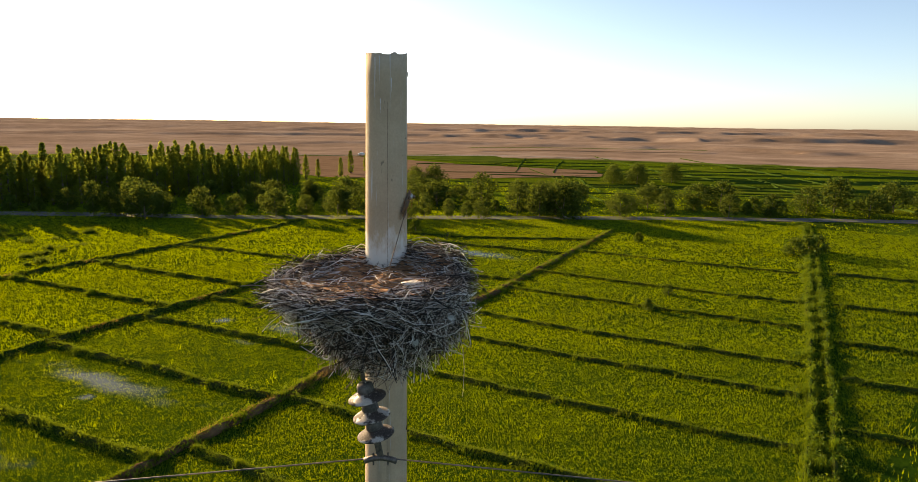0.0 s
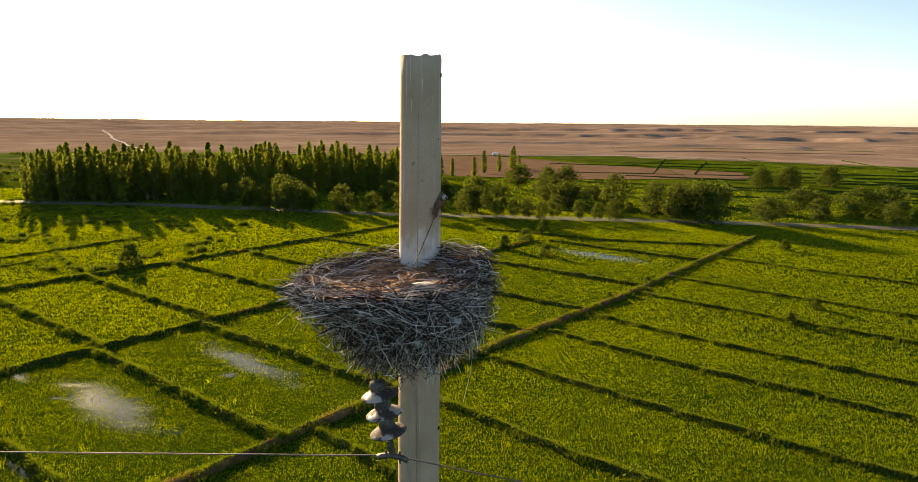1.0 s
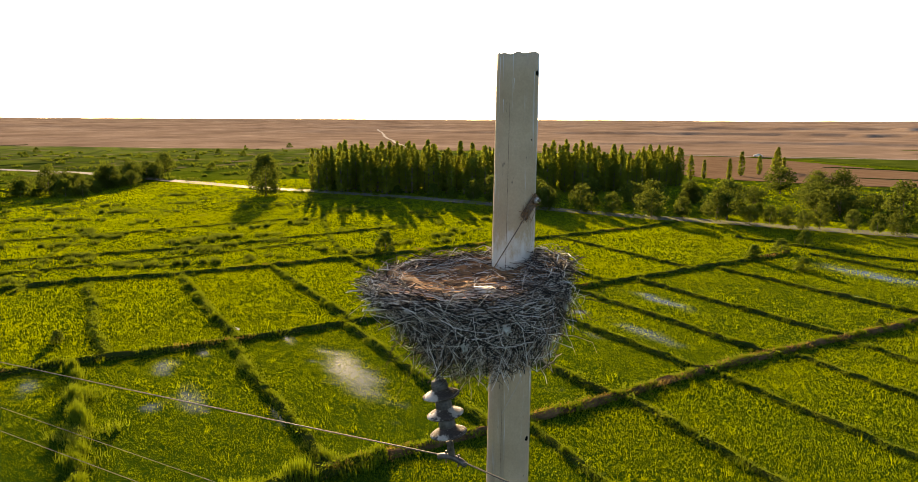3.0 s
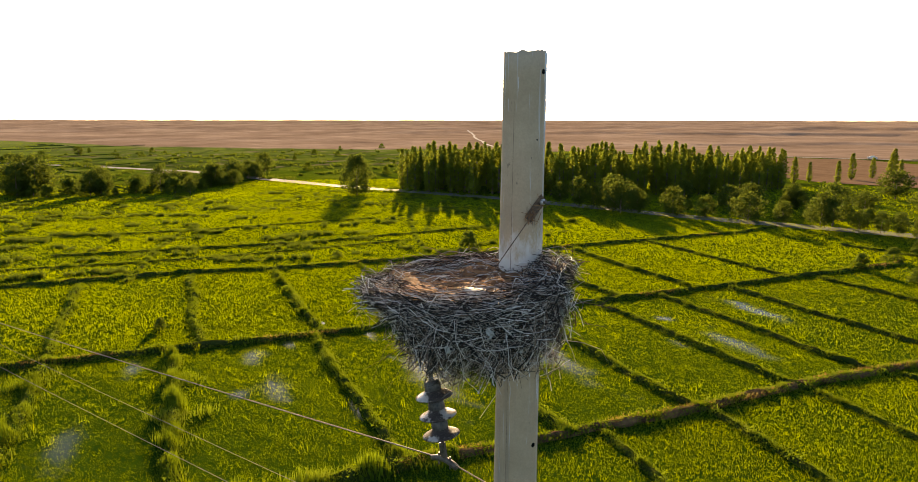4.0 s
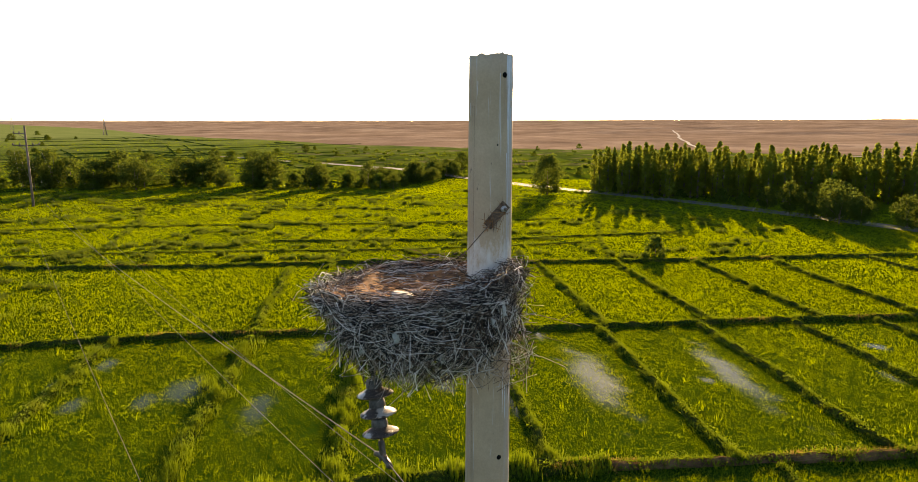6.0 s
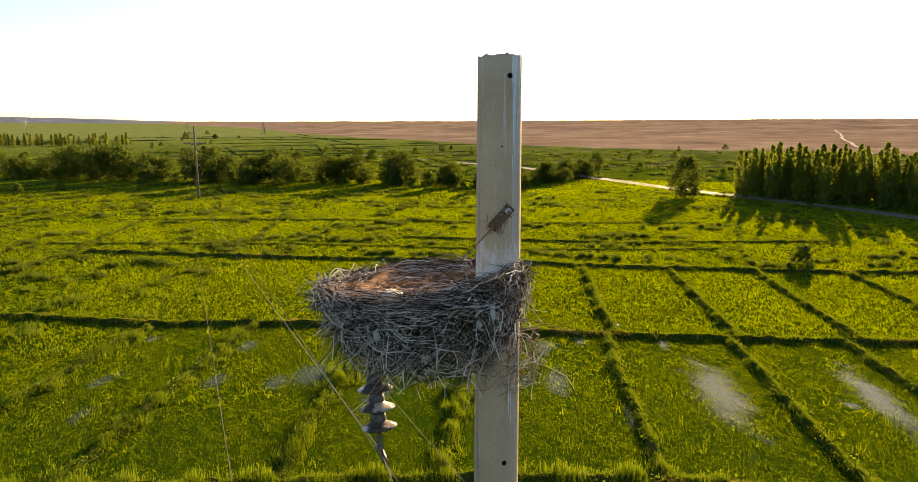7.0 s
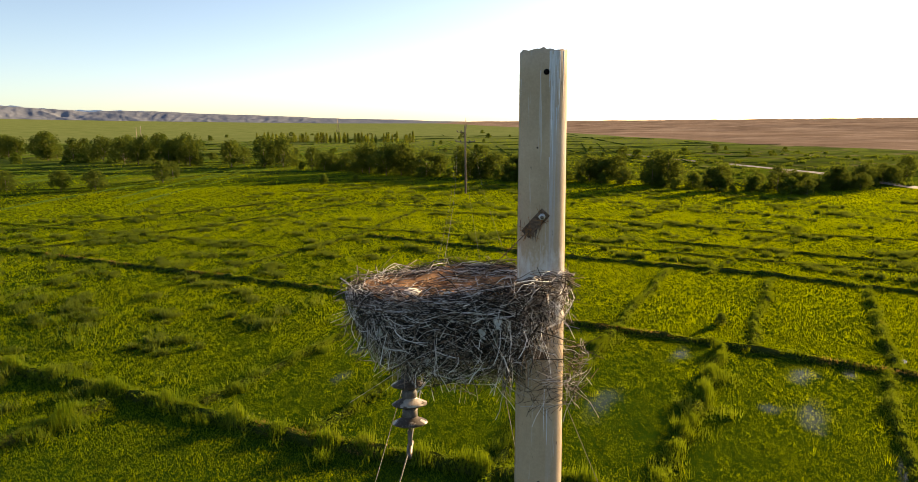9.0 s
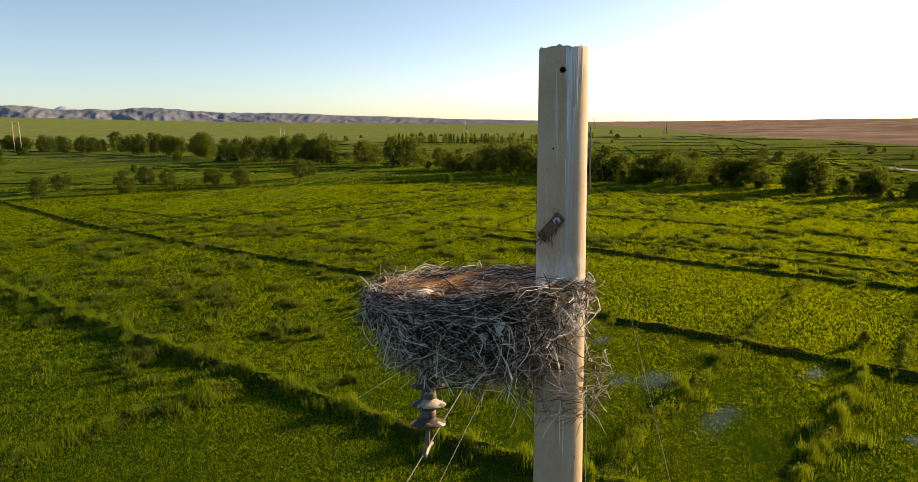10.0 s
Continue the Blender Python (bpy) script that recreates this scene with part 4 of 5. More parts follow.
def build_pole():
    pole = empty("utility_pole")
    tagged(pole, "broken-topped round concrete pole carrying a bird's nest", "utility pole")
    sides, rings = 48, 120
    verts, faces = [], []
    for i in range(rings + 1):
        z = -0.6 + (POLE_TOP + 0.6) * (i / rings)
        c, r = pole_axis(z), pole_radius(z)
        for k in range(sides):
            w = 2 * math.pi * k / sides
            dz = 0.0
            if i == rings:
                dz = 0.018 * noise.noise((math.cos(w) * 3, math.sin(w) * 3, 2.2)) + 0.026 * noise.noise((math.cos(w) * 8, math.sin(w) * 8, 5.0))
            rr = r * (1 + 0.004 * noise.noise((math.cos(w) * 2, math.sin(w) * 2, z * 2)))
            verts.append((c.x + rr * math.cos(w), c.y + rr * math.sin(w), z + dz))
    for i in range(rings):
        for k in range(sides):
            k2 = (k + 1) % sides
            faces.append((i * sides + k, i * sides + k2, (i + 1) * sides + k2, (i + 1) * sides + k))
    # the ragged wall of the hollow head
    b = len(verts)
    for ring, (sc, dz) in enumerate(((0.62, -0.01), (0.60, -0.6))):
        for k in range(sides):
            w = 2 * math.pi * k / sides
            r = pole_radius(POLE_TOP) * sc
            verts.append((r * math.cos(w), r * math.sin(w), POLE_TOP + dz + 0.02 * noise.noise((math.cos(w) * 4, math.sin(w) * 4, 8.0))))
    for k in range(sides):
        k2 = (k + 1) % sides
        faces.append((rings * sides + k, rings * sides + k2, b + k2, b + k))
        faces.append((b + k, b + k2, b + sides + k2, b + sides + k))
    faces.append(tuple(b + sides + k for k in range(sides)))
    mesh_object("shaft", verts, faces, CONCRETE, pole, smooth=True)

    def on_shaft(z, az, out=0.0):
        c, r = pole_axis(z), pole_radius(z) + out
        return Vector((c.x + r * math.cos(az), c.y + r * math.sin(az), z))

    # cast-in bolt holes, shown as near-black discs painted for the shade inside
    for z, az in ((17.29, 0.53), (14.43, 0.43)):
        p = on_shaft(z, az, 0.001)
        m = look(p, p + Vector((math.cos(az), math.sin(az), 0)))
        lathe("bolt_hole", ((0.019, 0.02), (0.019, -0.0015), (0.017, -0.003), (0.002, -0.0025)), HOLE_SHADE, pole, m, 16, "near-black disc painted for the shade inside a bolt hole")
    # the casting seam down the shaft
    seam = [on_shaft(POLE_TOP - 0.35 - i * 0.12, -0.93, -0.0015) for i in range(34)]
    tube("seam", seam, 0.0022, RUST, pole, 5, label="dark hairline casting seam")
    # pale lime washed down from the broken head
    for az, z0, ln, r in ((0.66, 17.42, 0.55, 0.004), (0.74, 17.42, 0.85, 0.007), (0.80, 17.40, 0.62, 0.006), (0.88, 17.42, 0.95, 0.005), (1.02, 17.41, 0.4, 0.004), (0.70, 16.75, 0.35, 0.004),
                          (-1.32, 17.41, 0.42, 0.0035), (-1.26, 17.10, 0.16, 0.003), (-0.75, 17.25, 0.2, 0.003), (-1.55, 17.40, 0.7, 0.004), (0.30, 17.30, 0.25, 0.003), (0.62, 15.15, 0.6, 0.005), (0.75, 15.0, 0.5, 0.006)):
        pts = [on_shaft(z0 - ln * i / 9, az + 0.02 * noise.noise((az * 9, i * 0.7, 1.0)), -0.6 * r) for i in range(10)]
        tube("lime_run", pts, r, LIME, pole, 6, 0.3, "pale lime run down the concrete")
    drip = random.Random(4)
    for i in range(26):
        az = drip.uniform(0.68, 0.98) if i < 18 else drip.uniform(0.98, 1.4)
        z0, ln, r = (17.42 if i % 3 else drip.uniform(16.95, 17.35)), drip.uniform(0.15, 0.8), drip.uniform(0.003, 0.008)
        pts = [on_shaft(z0 - ln * k / 9, az + 0.03 * noise.noise((az * 9, k * 0.7, 1.0)), -0.6 * r) for k in range(10)]
        tube("lime_run", pts, r, LIME, pole, 6, 0.2, "pale lime run down the concrete")
    # dark rusty water stains under the strap
    for i in range(12):
        az = drip.uniform(0.02, 0.40)
        z0, ln, r = 16.25 + 0.2 * (az - 0.1), drip.uniform(0.10, 0.34), drip.uniform(0.003, 0.009)
        pts = [on_shaft(z0 - ln * k / 9, az + 0.02 * noise.noise((az * 9, k * 0.7, 3.0)), -0.75 * r) for k in range(10)]
        tube("stain", pts, r, GRIME_AND_BACKLIT, pole, 6, 0.2, "brown rust stain under the strap")
    # strap plate with its bolt, and the stay rod down to the arm
    az = 0.42
    p = on_shaft(16.36, az, 0.012)
    q = on_shaft(16.265, az - 0.5, 0.008)
    d = (p - q).normalized()
    nrm = Vector((math.cos(az - 0.25), math.sin(az - 0.25), 0))
    side = nrm.cross(d).normalized()
    m = Matrix((d, side, d.cross(side))).transposed().to_4x4()
    m.translation = (p + q) / 2 + nrm * 0.006
    plate = box("strap_plate", ((p - q).length + 0.085, 0.074, 0.009), m, RUST, pole, 0.003, "rusty steel strap plate")
    mb = look(p + Vector((math.cos(az), math.sin(az), 0)) * 0.02, p + Vector((math.cos(az), math.sin(az), 0)))
    lathe("washer", ((0.031, 0.016), (0.031, 0.008), (0.024, 0.006), (0.001, 0.006)), RUST, plate, mb, 20, "rusty round washer")
    nut = lathe("nut", ((0.024, 0.008), (0.024, -0.010), (0.020, -0.014), (0.001, -0.0145)), GALVANISED, plate, mb, 6, "bright steel hexagon nut")
    lathe("bolt", ((0.0115, 0.0), (0.0115, -0.030), (0.009, -0.033), (0.001, -0.033)), STEEL, plate, mb, 12, "threaded steel bolt end")
    lathe("bolt_hole", ((0.006, 0.01), (0.006, -0.0012), (0.001, -0.0015)), HOLE_SHADE, pole, look(on_shaft(16.81, 0.20, 0.001), on_shaft(16.81, 0.20, 1.0)), 10, "near-black disc painted for the shade inside a bolt hole")
    # dead straw caught behind the strap
    for i in range(22):
        c = q.lerp(p, drip.uniform(-0.25, 1.15)) + nrm * drip.uniform(0.008, 0.022) + side * drip.gauss(0, 0.026)
        e = (d * drip.gauss(0.6, 0.6) + side * drip.gauss(0, 0.8) + nrm * drip.gauss(0.1, 0.2)).normalized() * drip.uniform(0.025, 0.07)
        tube("straw", [c - e, c + Vector((drip.gauss(0, 0.006), drip.gauss(0, 0.006), drip.gauss(0, 0.006))), c + e], drip.uniform(0.0015, 0.003), STRAW, pole, 4, 0.5)
    tube("stay_rod", [q + nrm * 0.02, Vector((0.30, -0.52, 15.72)), Vector((0.40, -0.84, 15.42))], 0.0036, RUST, pole, 8, label="thin rusty stay rod")
    # the arm under the nest that the string hangs from
    arm_w = Vector((0.494, -0.869, 0))
    for s in (-1, 1):
        off = Vector((0.869, 0.494, 0)) * (s * 0.175)
        a, b2 = arm_w * -0.04 + off, arm_w * 1.02 + off * 0.25
        mid, v = (a + b2) / 2, b2 - a
        mm = Matrix.Translation((mid.x, mid.y, 15.40)) @ Matrix.Rotation(math.atan2(v.y, v.x), 4, "Z")
        box("arm", (v.length, 0.05, 0.06), mm, RUST, pole, 0.004, "rusty steel angle arm")
    return pole


build_pole()

# ---------------------------------------------------------------- insulator string
STRING_TOP, STRING_END = Vector((0.395, -0.872, 15.235)), Vector((0.485, -0.808, 14.655))


def build_string():
    ob = empty("insulator_string")
    tagged(ob, "three weathered pale porcelain disc insulators in a hanging string", "insulator")
    d = (STRING_TOP - STRING_END).normalized()
    base = d.to_track_quat("Z", "Y").to_matrix().to_4x4()

    def at(p):
        return Matrix.Translation(p) @ base
    centres = (Vector((0.411, -0.858, 15.107)), Vector((0.433, -0.838, 14.972)), Vector((0.455, -0.823, 14.838)))
    for c in centres:
        m = at(c)
        disc = lathe("disc", ((0.1275, -0.014), (0.128, -0.007), (0.112, 0.003), (0.085, 0.015), (0.062, 0.026), (0.052, 0.036), (0.050, 0.045)), PORCELAIN, ob, m, 40)
        tagged(disc, "grey-white glazed porcelain disc")
        lathe("underside", ((0.036, -0.040), (0.046, -0.020), (0.066, -0.020), (0.070, -0.030), (0.076, -0.018), (0.098, -0.018), (0.102, -0.026), (0.108, -0.016), (0.122, -0.018), (0.1285, -0.013)), DARK_GLAZE, disc, m, 40, "dark brown ribbed underside")
        lathe("cap", ((0.052, 0.034), (0.058, 0.040), (0.056, 0.072), (0.050, 0.090), (0.034, 0.098), (0.012, 0.100)), CAP, disc, m, 24, "dull grey iron cap")
        lathe("pin", ((0.012, -0.075), (0.012, -0.02)), STEEL, disc, m, 10)
    tube("link", [centres[0] + d * 0.09, centres[0] + d * 0.20, Vector((0.40, -0.87, 15.40))], 0.014, STEEL, ob, 8)
    # suspension clamp
    p = STRING_END
    u = Vector((-0.869, -0.494, 0.02)).normalized()
    box("clamp_strap", (0.03, 0.045, 0.12), at(p + d * 0.06), STEEL, ob, 0.005)
    v, f = tube_data([p + u * s + Vector((0, 0, -2.2 * s * s)) for s in (-0.11, -0.075, -0.035, 0, 0.035, 0.075, 0.11)], 0.022, 8)
    mesh_object("clamp_body", v, f, STEEL, ob, "dark steel boat-shaped clamp", smooth=True)
    for s in (-0.05, 0.05):
        tube("u_bolt", [p + u * s + Vector((0, 0, 0.035)), p + u * s + Vector((0, 0, -0.055))], 0.007, STEEL, ob, 6)
    return ob


build_string()

# ---------------------------------------------------------------- conductors
FAR_POLE = Vector((-134.5, -76.4, 0))
ALONG = Vector((-0.869, -0.494, 0))


def span(name, a, b, sag, label, radius=0.0052):
    pts = []
    a, b = Vector(a), Vector(b)
    for i in range(61):
        s = (i / 60) ** 1.6
        p = a.lerp(b, s)
        p.z -= 4 * sag * s * (1 - s)
        pts.append(p)
    ob = tube(name, pts, radius, WIRE, None, 6)
    return tagged(ob, label, "power line")


END_A = Vector((-134.5, -76.4, 0)) + Vector((0.494, -0.869, 0)) * 1.9 + Vector((0, 0, 14.0))
END_R = Vector((135, 62, 14.5))
span("conductor", STRING_END, END_A, 3.4, "thin stranded aluminium conductor of the power line")
span("conductor", STRING_END, END_R, 2.4, "thin stranded aluminium conductor of the power line")
SIDE = Vector((0.494, -0.869, 0))
for off, z, sag, far in ((-1.46, 11.85, 2.6, -2.2), (1.8, 12.40, 3.6, 2.2), (-0.21, 12.52, 2.4, 0.2)):
    a = SIDE * off + Vector((0, 0, z))
    span("conductor", a, FAR_POLE + SIDE * far + Vector((0, 0, 11.7)), sag, "thin stranded aluminium conductor of the power line", 0.0045)
    span("conductor", a, END_R + SIDE * far + Vector((0, 0, -2.4)), 2.4, "thin stranded aluminium conductor of the power line", 0.0045)


# ---------------------------------------------------------------- the nest
NEST = Vector((0.214, -0.535, 15.325))
NEST_R, NEST_H = 0.74, 0.535


def rim_lift(az):
    """The rim is heaped up beside the pole and slumps on the far side."""
    def near(at, wide):
        d = math.degrees(az) - at
        d = (d + 180) % 360 - 180
        return math.exp(-(d / wide) ** 2)
    return 0.125 * near(75, 50) - 0.05 * near(-122, 55)


def nest_radius(az, h):
    """Outline of the nest at an angle and a share of its height."""
    k = max(0.0, math.cos(az + 2.36)) ** 0.7
    steep = float(np.interp(h, (0.0, 0.15, 0.3, 0.5, 0.7, 0.88, 1.0), (0.50, 0.72, 0.85, 0.94, 0.99, 1.0, 0.95)))
    slack = float(np.interp(h, (0.0, 0.2, 0.45, 0.7, 0.88, 1.0), (0.28, 0.40, 0.58, 0.82, 1.0, 1.03)))
    base = NEST_R * (steep + (slack - steep) * k)
    base *= 1 - 0.08 * math.cos(az - 0.63) ** 2
    return base * (1 + 0.07 * noise.noise((math.cos(az) * 1.4, math.sin(az) * 1.4, h * 1.5 + 3)))


def build_nest():
    nest = empty("bird_nest")
    tagged(nest, "large old nest of bleached grey sticks built round the pole", "nest")
    # packed heart, coloured near black to give the shade in the gaps
    n, rings = 56, 14
    verts, faces = [], []
    for i in range(rings + 1):
        h = i / rings
        for k in range(n):
            w = 2 * math.pi * k / n
            r = (nest_radius(w, h) - 0.15) * (1 + 0.05 * noise.noise((math.cos(w) * 6, math.sin(w) * 6, h * 7)))
            verts.append((NEST.x + r * math.cos(w), NEST.y + r * math.sin(w), NEST.z + 0.05 + h * (NEST_H - 0.17) + rim_lift(w) * h * h * 0.8))
    for i in range(rings):
        for k in range(n):
            k2 = (k + 1) % n
            faces.append((i * n + k, i * n + k2, (i + 1) * n + k2, (i + 1) * n + k))
    faces += [tuple(range(n - 1, -1, -1)), tuple(range(rings * n, (rings + 1) * n))]
    mesh_object("core", verts, faces, NEST_CORE_SHADE, nest, "packed twigs and earth, blackened for shade between the sticks", smooth=True)
    # trodden lining
    verts, faces, m = [], [], 18
    for i in range(m + 1):
        for k in range(n):
            w, q = 2 * math.pi * k / n, i / m
            r = (nest_radius(w, 1.0) - 0.05) * q
            x, y = NEST.x + r * math.cos(w), NEST.y + r * math.sin(w)
            verts.append((x, y, NEST.z + NEST_H - 0.055 + (0.05 + 0.6 * rim_lift(w)) * q ** 3 + 0.035 * noise.noise((x * 5, y * 5, 0)) + 0.026 * noise.noise((x * 17, y * 17, 4)) + 0.014 * noise.noise((x * 45, y * 45, 4))))
    for i in range(m):
        for k in range(n):
            k2 = (k + 1) % n
            faces.append((i * n + k, (i + 1) * n + k, (i + 1) * n + k2, i * n + k2))
    mesh_object("lining", verts, faces, STRAW, nest, "reddish brown trodden straw and droppings", smooth=True)

    rnd = random.Random(5)

    def stick(p, d, length, r, bend):
        side = d.cross(Vector((rnd.uniform(-1, 1), rnd.uniform(-1, 1), rnd.uniform(-1, 1)))).normalized()
        k, turn = 6, d.cross(side)
        kink = [(rnd.gauss(0, 0.016), rnd.gauss(0, 0.016)) for _ in range(k)]
        return tube_data([p + d * (length * (i / (k - 1) - 0.5)) + side * (bend * math.sin(math.pi * i / (k - 1)) + length * kink[i][0]) + turn * (length * kink[i][1]) for i in range(k)], r, 4, rnd.uniform(0.35, 0.8))

    def wall_stick(loose, jut=0.3):
        """Place and way of a stick lying in the wall of the nest."""
        w = rnd.uniform(0, 2 * math.pi)
        h = rnd.random() ** 0.8
        r = nest_radius(w, h) - 0.12 * rnd.random() ** 1.5 + 0.015 + loose
        out = Vector((math.cos(w), math.sin(w), 0))
        tan = Vector((-math.sin(w), math.cos(w), 0))
        p = NEST + out * r + Vector((0, 0, h * NEST_H + rim_lift(w) * h * h + rnd.uniform(-0.02, 0.015)))
        tilt = rnd.gauss(0, 1.15) * (1.0 if h < 0.72 else 0.3)
        d = (tan * math.cos(tilt) + Vector((0, 0, 1)) * math.sin(tilt) + out * rnd.gauss(0, jut)).normalized()
        return p, d

    verts, faces = [], []

    def add(data):
        b = len(verts)
        verts.extend(data[0])
        faces.extend(tuple(b + i for i in f) for f in data[1])

    for _ in range(3100):
        p, d = wall_stick(rnd.choice((0, 0, 0, 0.02, 0.035)))
        add(stick(p, d, rnd.uniform(0.12, 0.44), 0.0012 + 0.0034 * rnd.random() ** 2, rnd.gauss(0, 0.06)))
    for _ in range(1400):      # the rim
        w = rnd.uniform(0, 2 * math.pi)
        r = nest_radius(w, 1.0) * (1.06 - 0.42 * rnd.random() ** 1.3)
        p = NEST + Vector((math.cos(w) * r, math.sin(w) * r, NEST_H + rim_lift(w) * min(1.0, (r / NEST_R) ** 2) + rnd.uniform(-0.07, 0.02)))
        t = w + math.pi / 2 + rnd.gauss(0, 0.5)
        add(stick(p, Vector((math.cos(t), math.sin(t), rnd.gauss(0, 0.09))).normalized(), rnd.uniform(0.14, 0.46), rnd.uniform(0.0014, 0.0035), rnd.gauss(0, 0.03)))
    for _ in range(700):      # ragged underside, hanging ends
        w, q = rnd.uniform(0, 2 * math.pi), rnd.uniform(0.3, 1.0)
        r = nest_radius(w, 0.12) * q
        p = NEST + Vector((math.cos(w) * r, math.sin(w) * r, rnd.uniform(-0.15, 0.10) * (1.3 - q)))
        d = Vector((rnd.gauss(0, 1), rnd.gauss(0, 1), rnd.gauss(-0.3, 0.6))).normalized()
        add(stick(p, d, rnd.uniform(0.12, 0.40), rnd.uniform(0.0012, 0.003), rnd.gauss(0, 0.04)))
    for _ in range(380):      # twigs bunched round the shaft below
        w, r = rnd.uniform(0, 2 * math.pi), rnd.uniform(0.18, 0.29)
        p = Vector((math.cos(w) * r, math.sin(w) * r, rnd.uniform(15.06, 15.40)))
        d = Vector((-math.sin(w) + rnd.gauss(0, 0.5), math.cos(w) + rnd.gauss(0, 0.5), rnd.gauss(-0.3, 0.7))).normalized()
        add(stick(p + Vector((math.cos(w), math.sin(w), 0)) * 0.04, d, rnd.uniform(0.10, 0.36), rnd.uniform(0.0012, 0.003), rnd.gauss(0, 0.03)))
    for _ in range(420):      # loose ends that stick out and droop
        w, h = rnd.uniform(0, 2 * math.pi), rnd.uniform(0.05, 0.95)
        out = Vector((math.cos(w), math.sin(w), 0))
        p = NEST + out * (nest_radius(w, h) + 0.03) + Vector((0, 0, h * NEST_H + rim_lift(w) * h * h))
        d = (out * rnd.uniform(0.3, 1.0) + Vector((rnd.gauss(0, 0.5), rnd.gauss(0, 0.5), rnd.gauss(-0.35, 0.4) - 0.5 * h))).normalized()
        add(stick(p, d, rnd.uniform(0.15, 0.42), rnd.uniform(0.0014, 0.003), rnd.gauss(0, 0.05)))
    for _ in range(520):      # straw lying on the lining
        w, q = rnd.uniform(0, 2 * math.pi), math.sqrt(rnd.random()) * 0.85
        p = NEST + Vector((math.cos(w) * NEST_R * q, math.sin(w) * NEST_R * q, NEST_H - 0.035 + (0.05 + rim_lift(w)) * q ** 3))
        t = rnd.uniform(0, 2 * math.pi)
        add(stick(p, Vector((math.cos(t), math.sin(t), rnd.gauss(0, 0.07))).normalized(), rnd.uniform(0.06, 0.24), rnd.uniform(0.0012, 0.0028), rnd.gauss(0, 0.015)))
    for i in range(16):       # long bent wisps
        w = rnd.uniform(0, 2 * math.pi)
        out = Vector((math.cos(w), math.sin(w), 0))
        p = NEST + out * (nest_radius(w, 0.3) - 0.05) + Vector((0, 0, rnd.uniform(0.02, 0.35)))
        ln, sag, side = rnd.uniform(0.25, 0.55), rnd.uniform(0.1, 0.4), rnd.gauss(0, 0.25)
        add(tube_data([p + out * (ln * q * (1 - 0.3 * q)) + Vector((-out.y, out.x, 0)) * (side * q * q) + Vector((0, 0, -sag * q * q)) for q in (0, 0.2, 0.4, 0.6, 0.8, 1.0)], 0.0028, 4, 0.4))
    for pts, r in ((((0.40, 0.10, 15.66), (0.42, 0.30, 15.64), (0.43, 0.45, 15.60), (0.42, 0.60, 15.55)), 0.0042), (((0.42, 0.45, 15.60), (0.44, 0.52, 15.66), (0.45, 0.58, 15.70)), 0.0026),
                   (((0.35, 0.12, 15.36), (0.36, 0.34, 15.31), (0.38, 0.50, 15.24), (0.37, 0.56, 15.14)), 0.003), (((0.30, 0.1, 15.42), (0.34, 0.30, 15.47), (0.40, 0.52, 15.42)), 0.0028)):
        add(tube_data([Vector(q) for q in pts], r, 5, 0.4))
    mass = mesh_object("twigs", verts, faces, TWIG, nest, "tangle of thin grey twigs")
    tagged(mass, kind="stuff")

    # the thick sticks that can be told apart
    kinds = []
    for i in range(12):
        ln = 0.26 + 0.028 * i
        v, f = tube_data([(ln * (j / 5 - 0.5), 0.035 * math.sin(j * 0.9 + i) * (1 if i % 2 else 0.5), 0.02 * math.cos(j * 1.3 + i * 2)) for j in range(6)], 0.0029 + 0.0005 * (i % 4), 5, 0.5)
        me = bpy.data.meshes.new("stick")
        me.from_pydata([tuple(a) for a in v], [], f)
        me.materials.append(TWIG)
        kinds.append(me)
    for i in range(290):
        p, d = wall_stick(rnd.uniform(0.0, 0.02), 0.12)
        ob = new("stick", kinds[i % 12])
        ob.parent = nest
        ob.matrix_local = Matrix.Translation(p) @ d.to_track_quat("X", "Z").to_matrix().to_4x4()
    # rags caught among the sticks
    for w, h, s in ((0.85, 0.88, 0.06), (0.72, 0.76, 0.05), (-0.2, 0.72, 0.045), (-0.55, 0.5, 0.04), (0.2, 0.35, 0.04)):
        out, tan = Vector((math.cos(w), math.sin(w), 0)), Vector((-math.sin(w), math.cos(w), 0))
        c = NEST + out * (nest_radius(w, h) + 0.03) + Vector((0, 0, h * NEST_H))
        verts2, faces2 = [], []
        for i in range(6):
            for j in range(7):
                u, v = (i / 5 - 0.5) * s * (1 - 0.08 * j), -j / 6 * s * 1.3
                verts2.append(c + tan * u + Vector((0, 0, v)) + out * (0.035 * noise.noise((u * 45, v * 45, w))) + tan * (0.02 * noise.noise((v * 40, w, u * 20))))
        for i in range(5):
            for j in range(6):
                a = i * 7 + j
                faces2.append((a, a + 1, a + 8, a + 7))
        rag = mesh_object("rag", verts2, faces2, CLOTH, nest, "torn grey scrap of cloth", smooth=True)
        mod = rag.modifiers.new("thick", "SOLIDIFY")
        mod.thickness = 0.003
    return nest


build_nest()


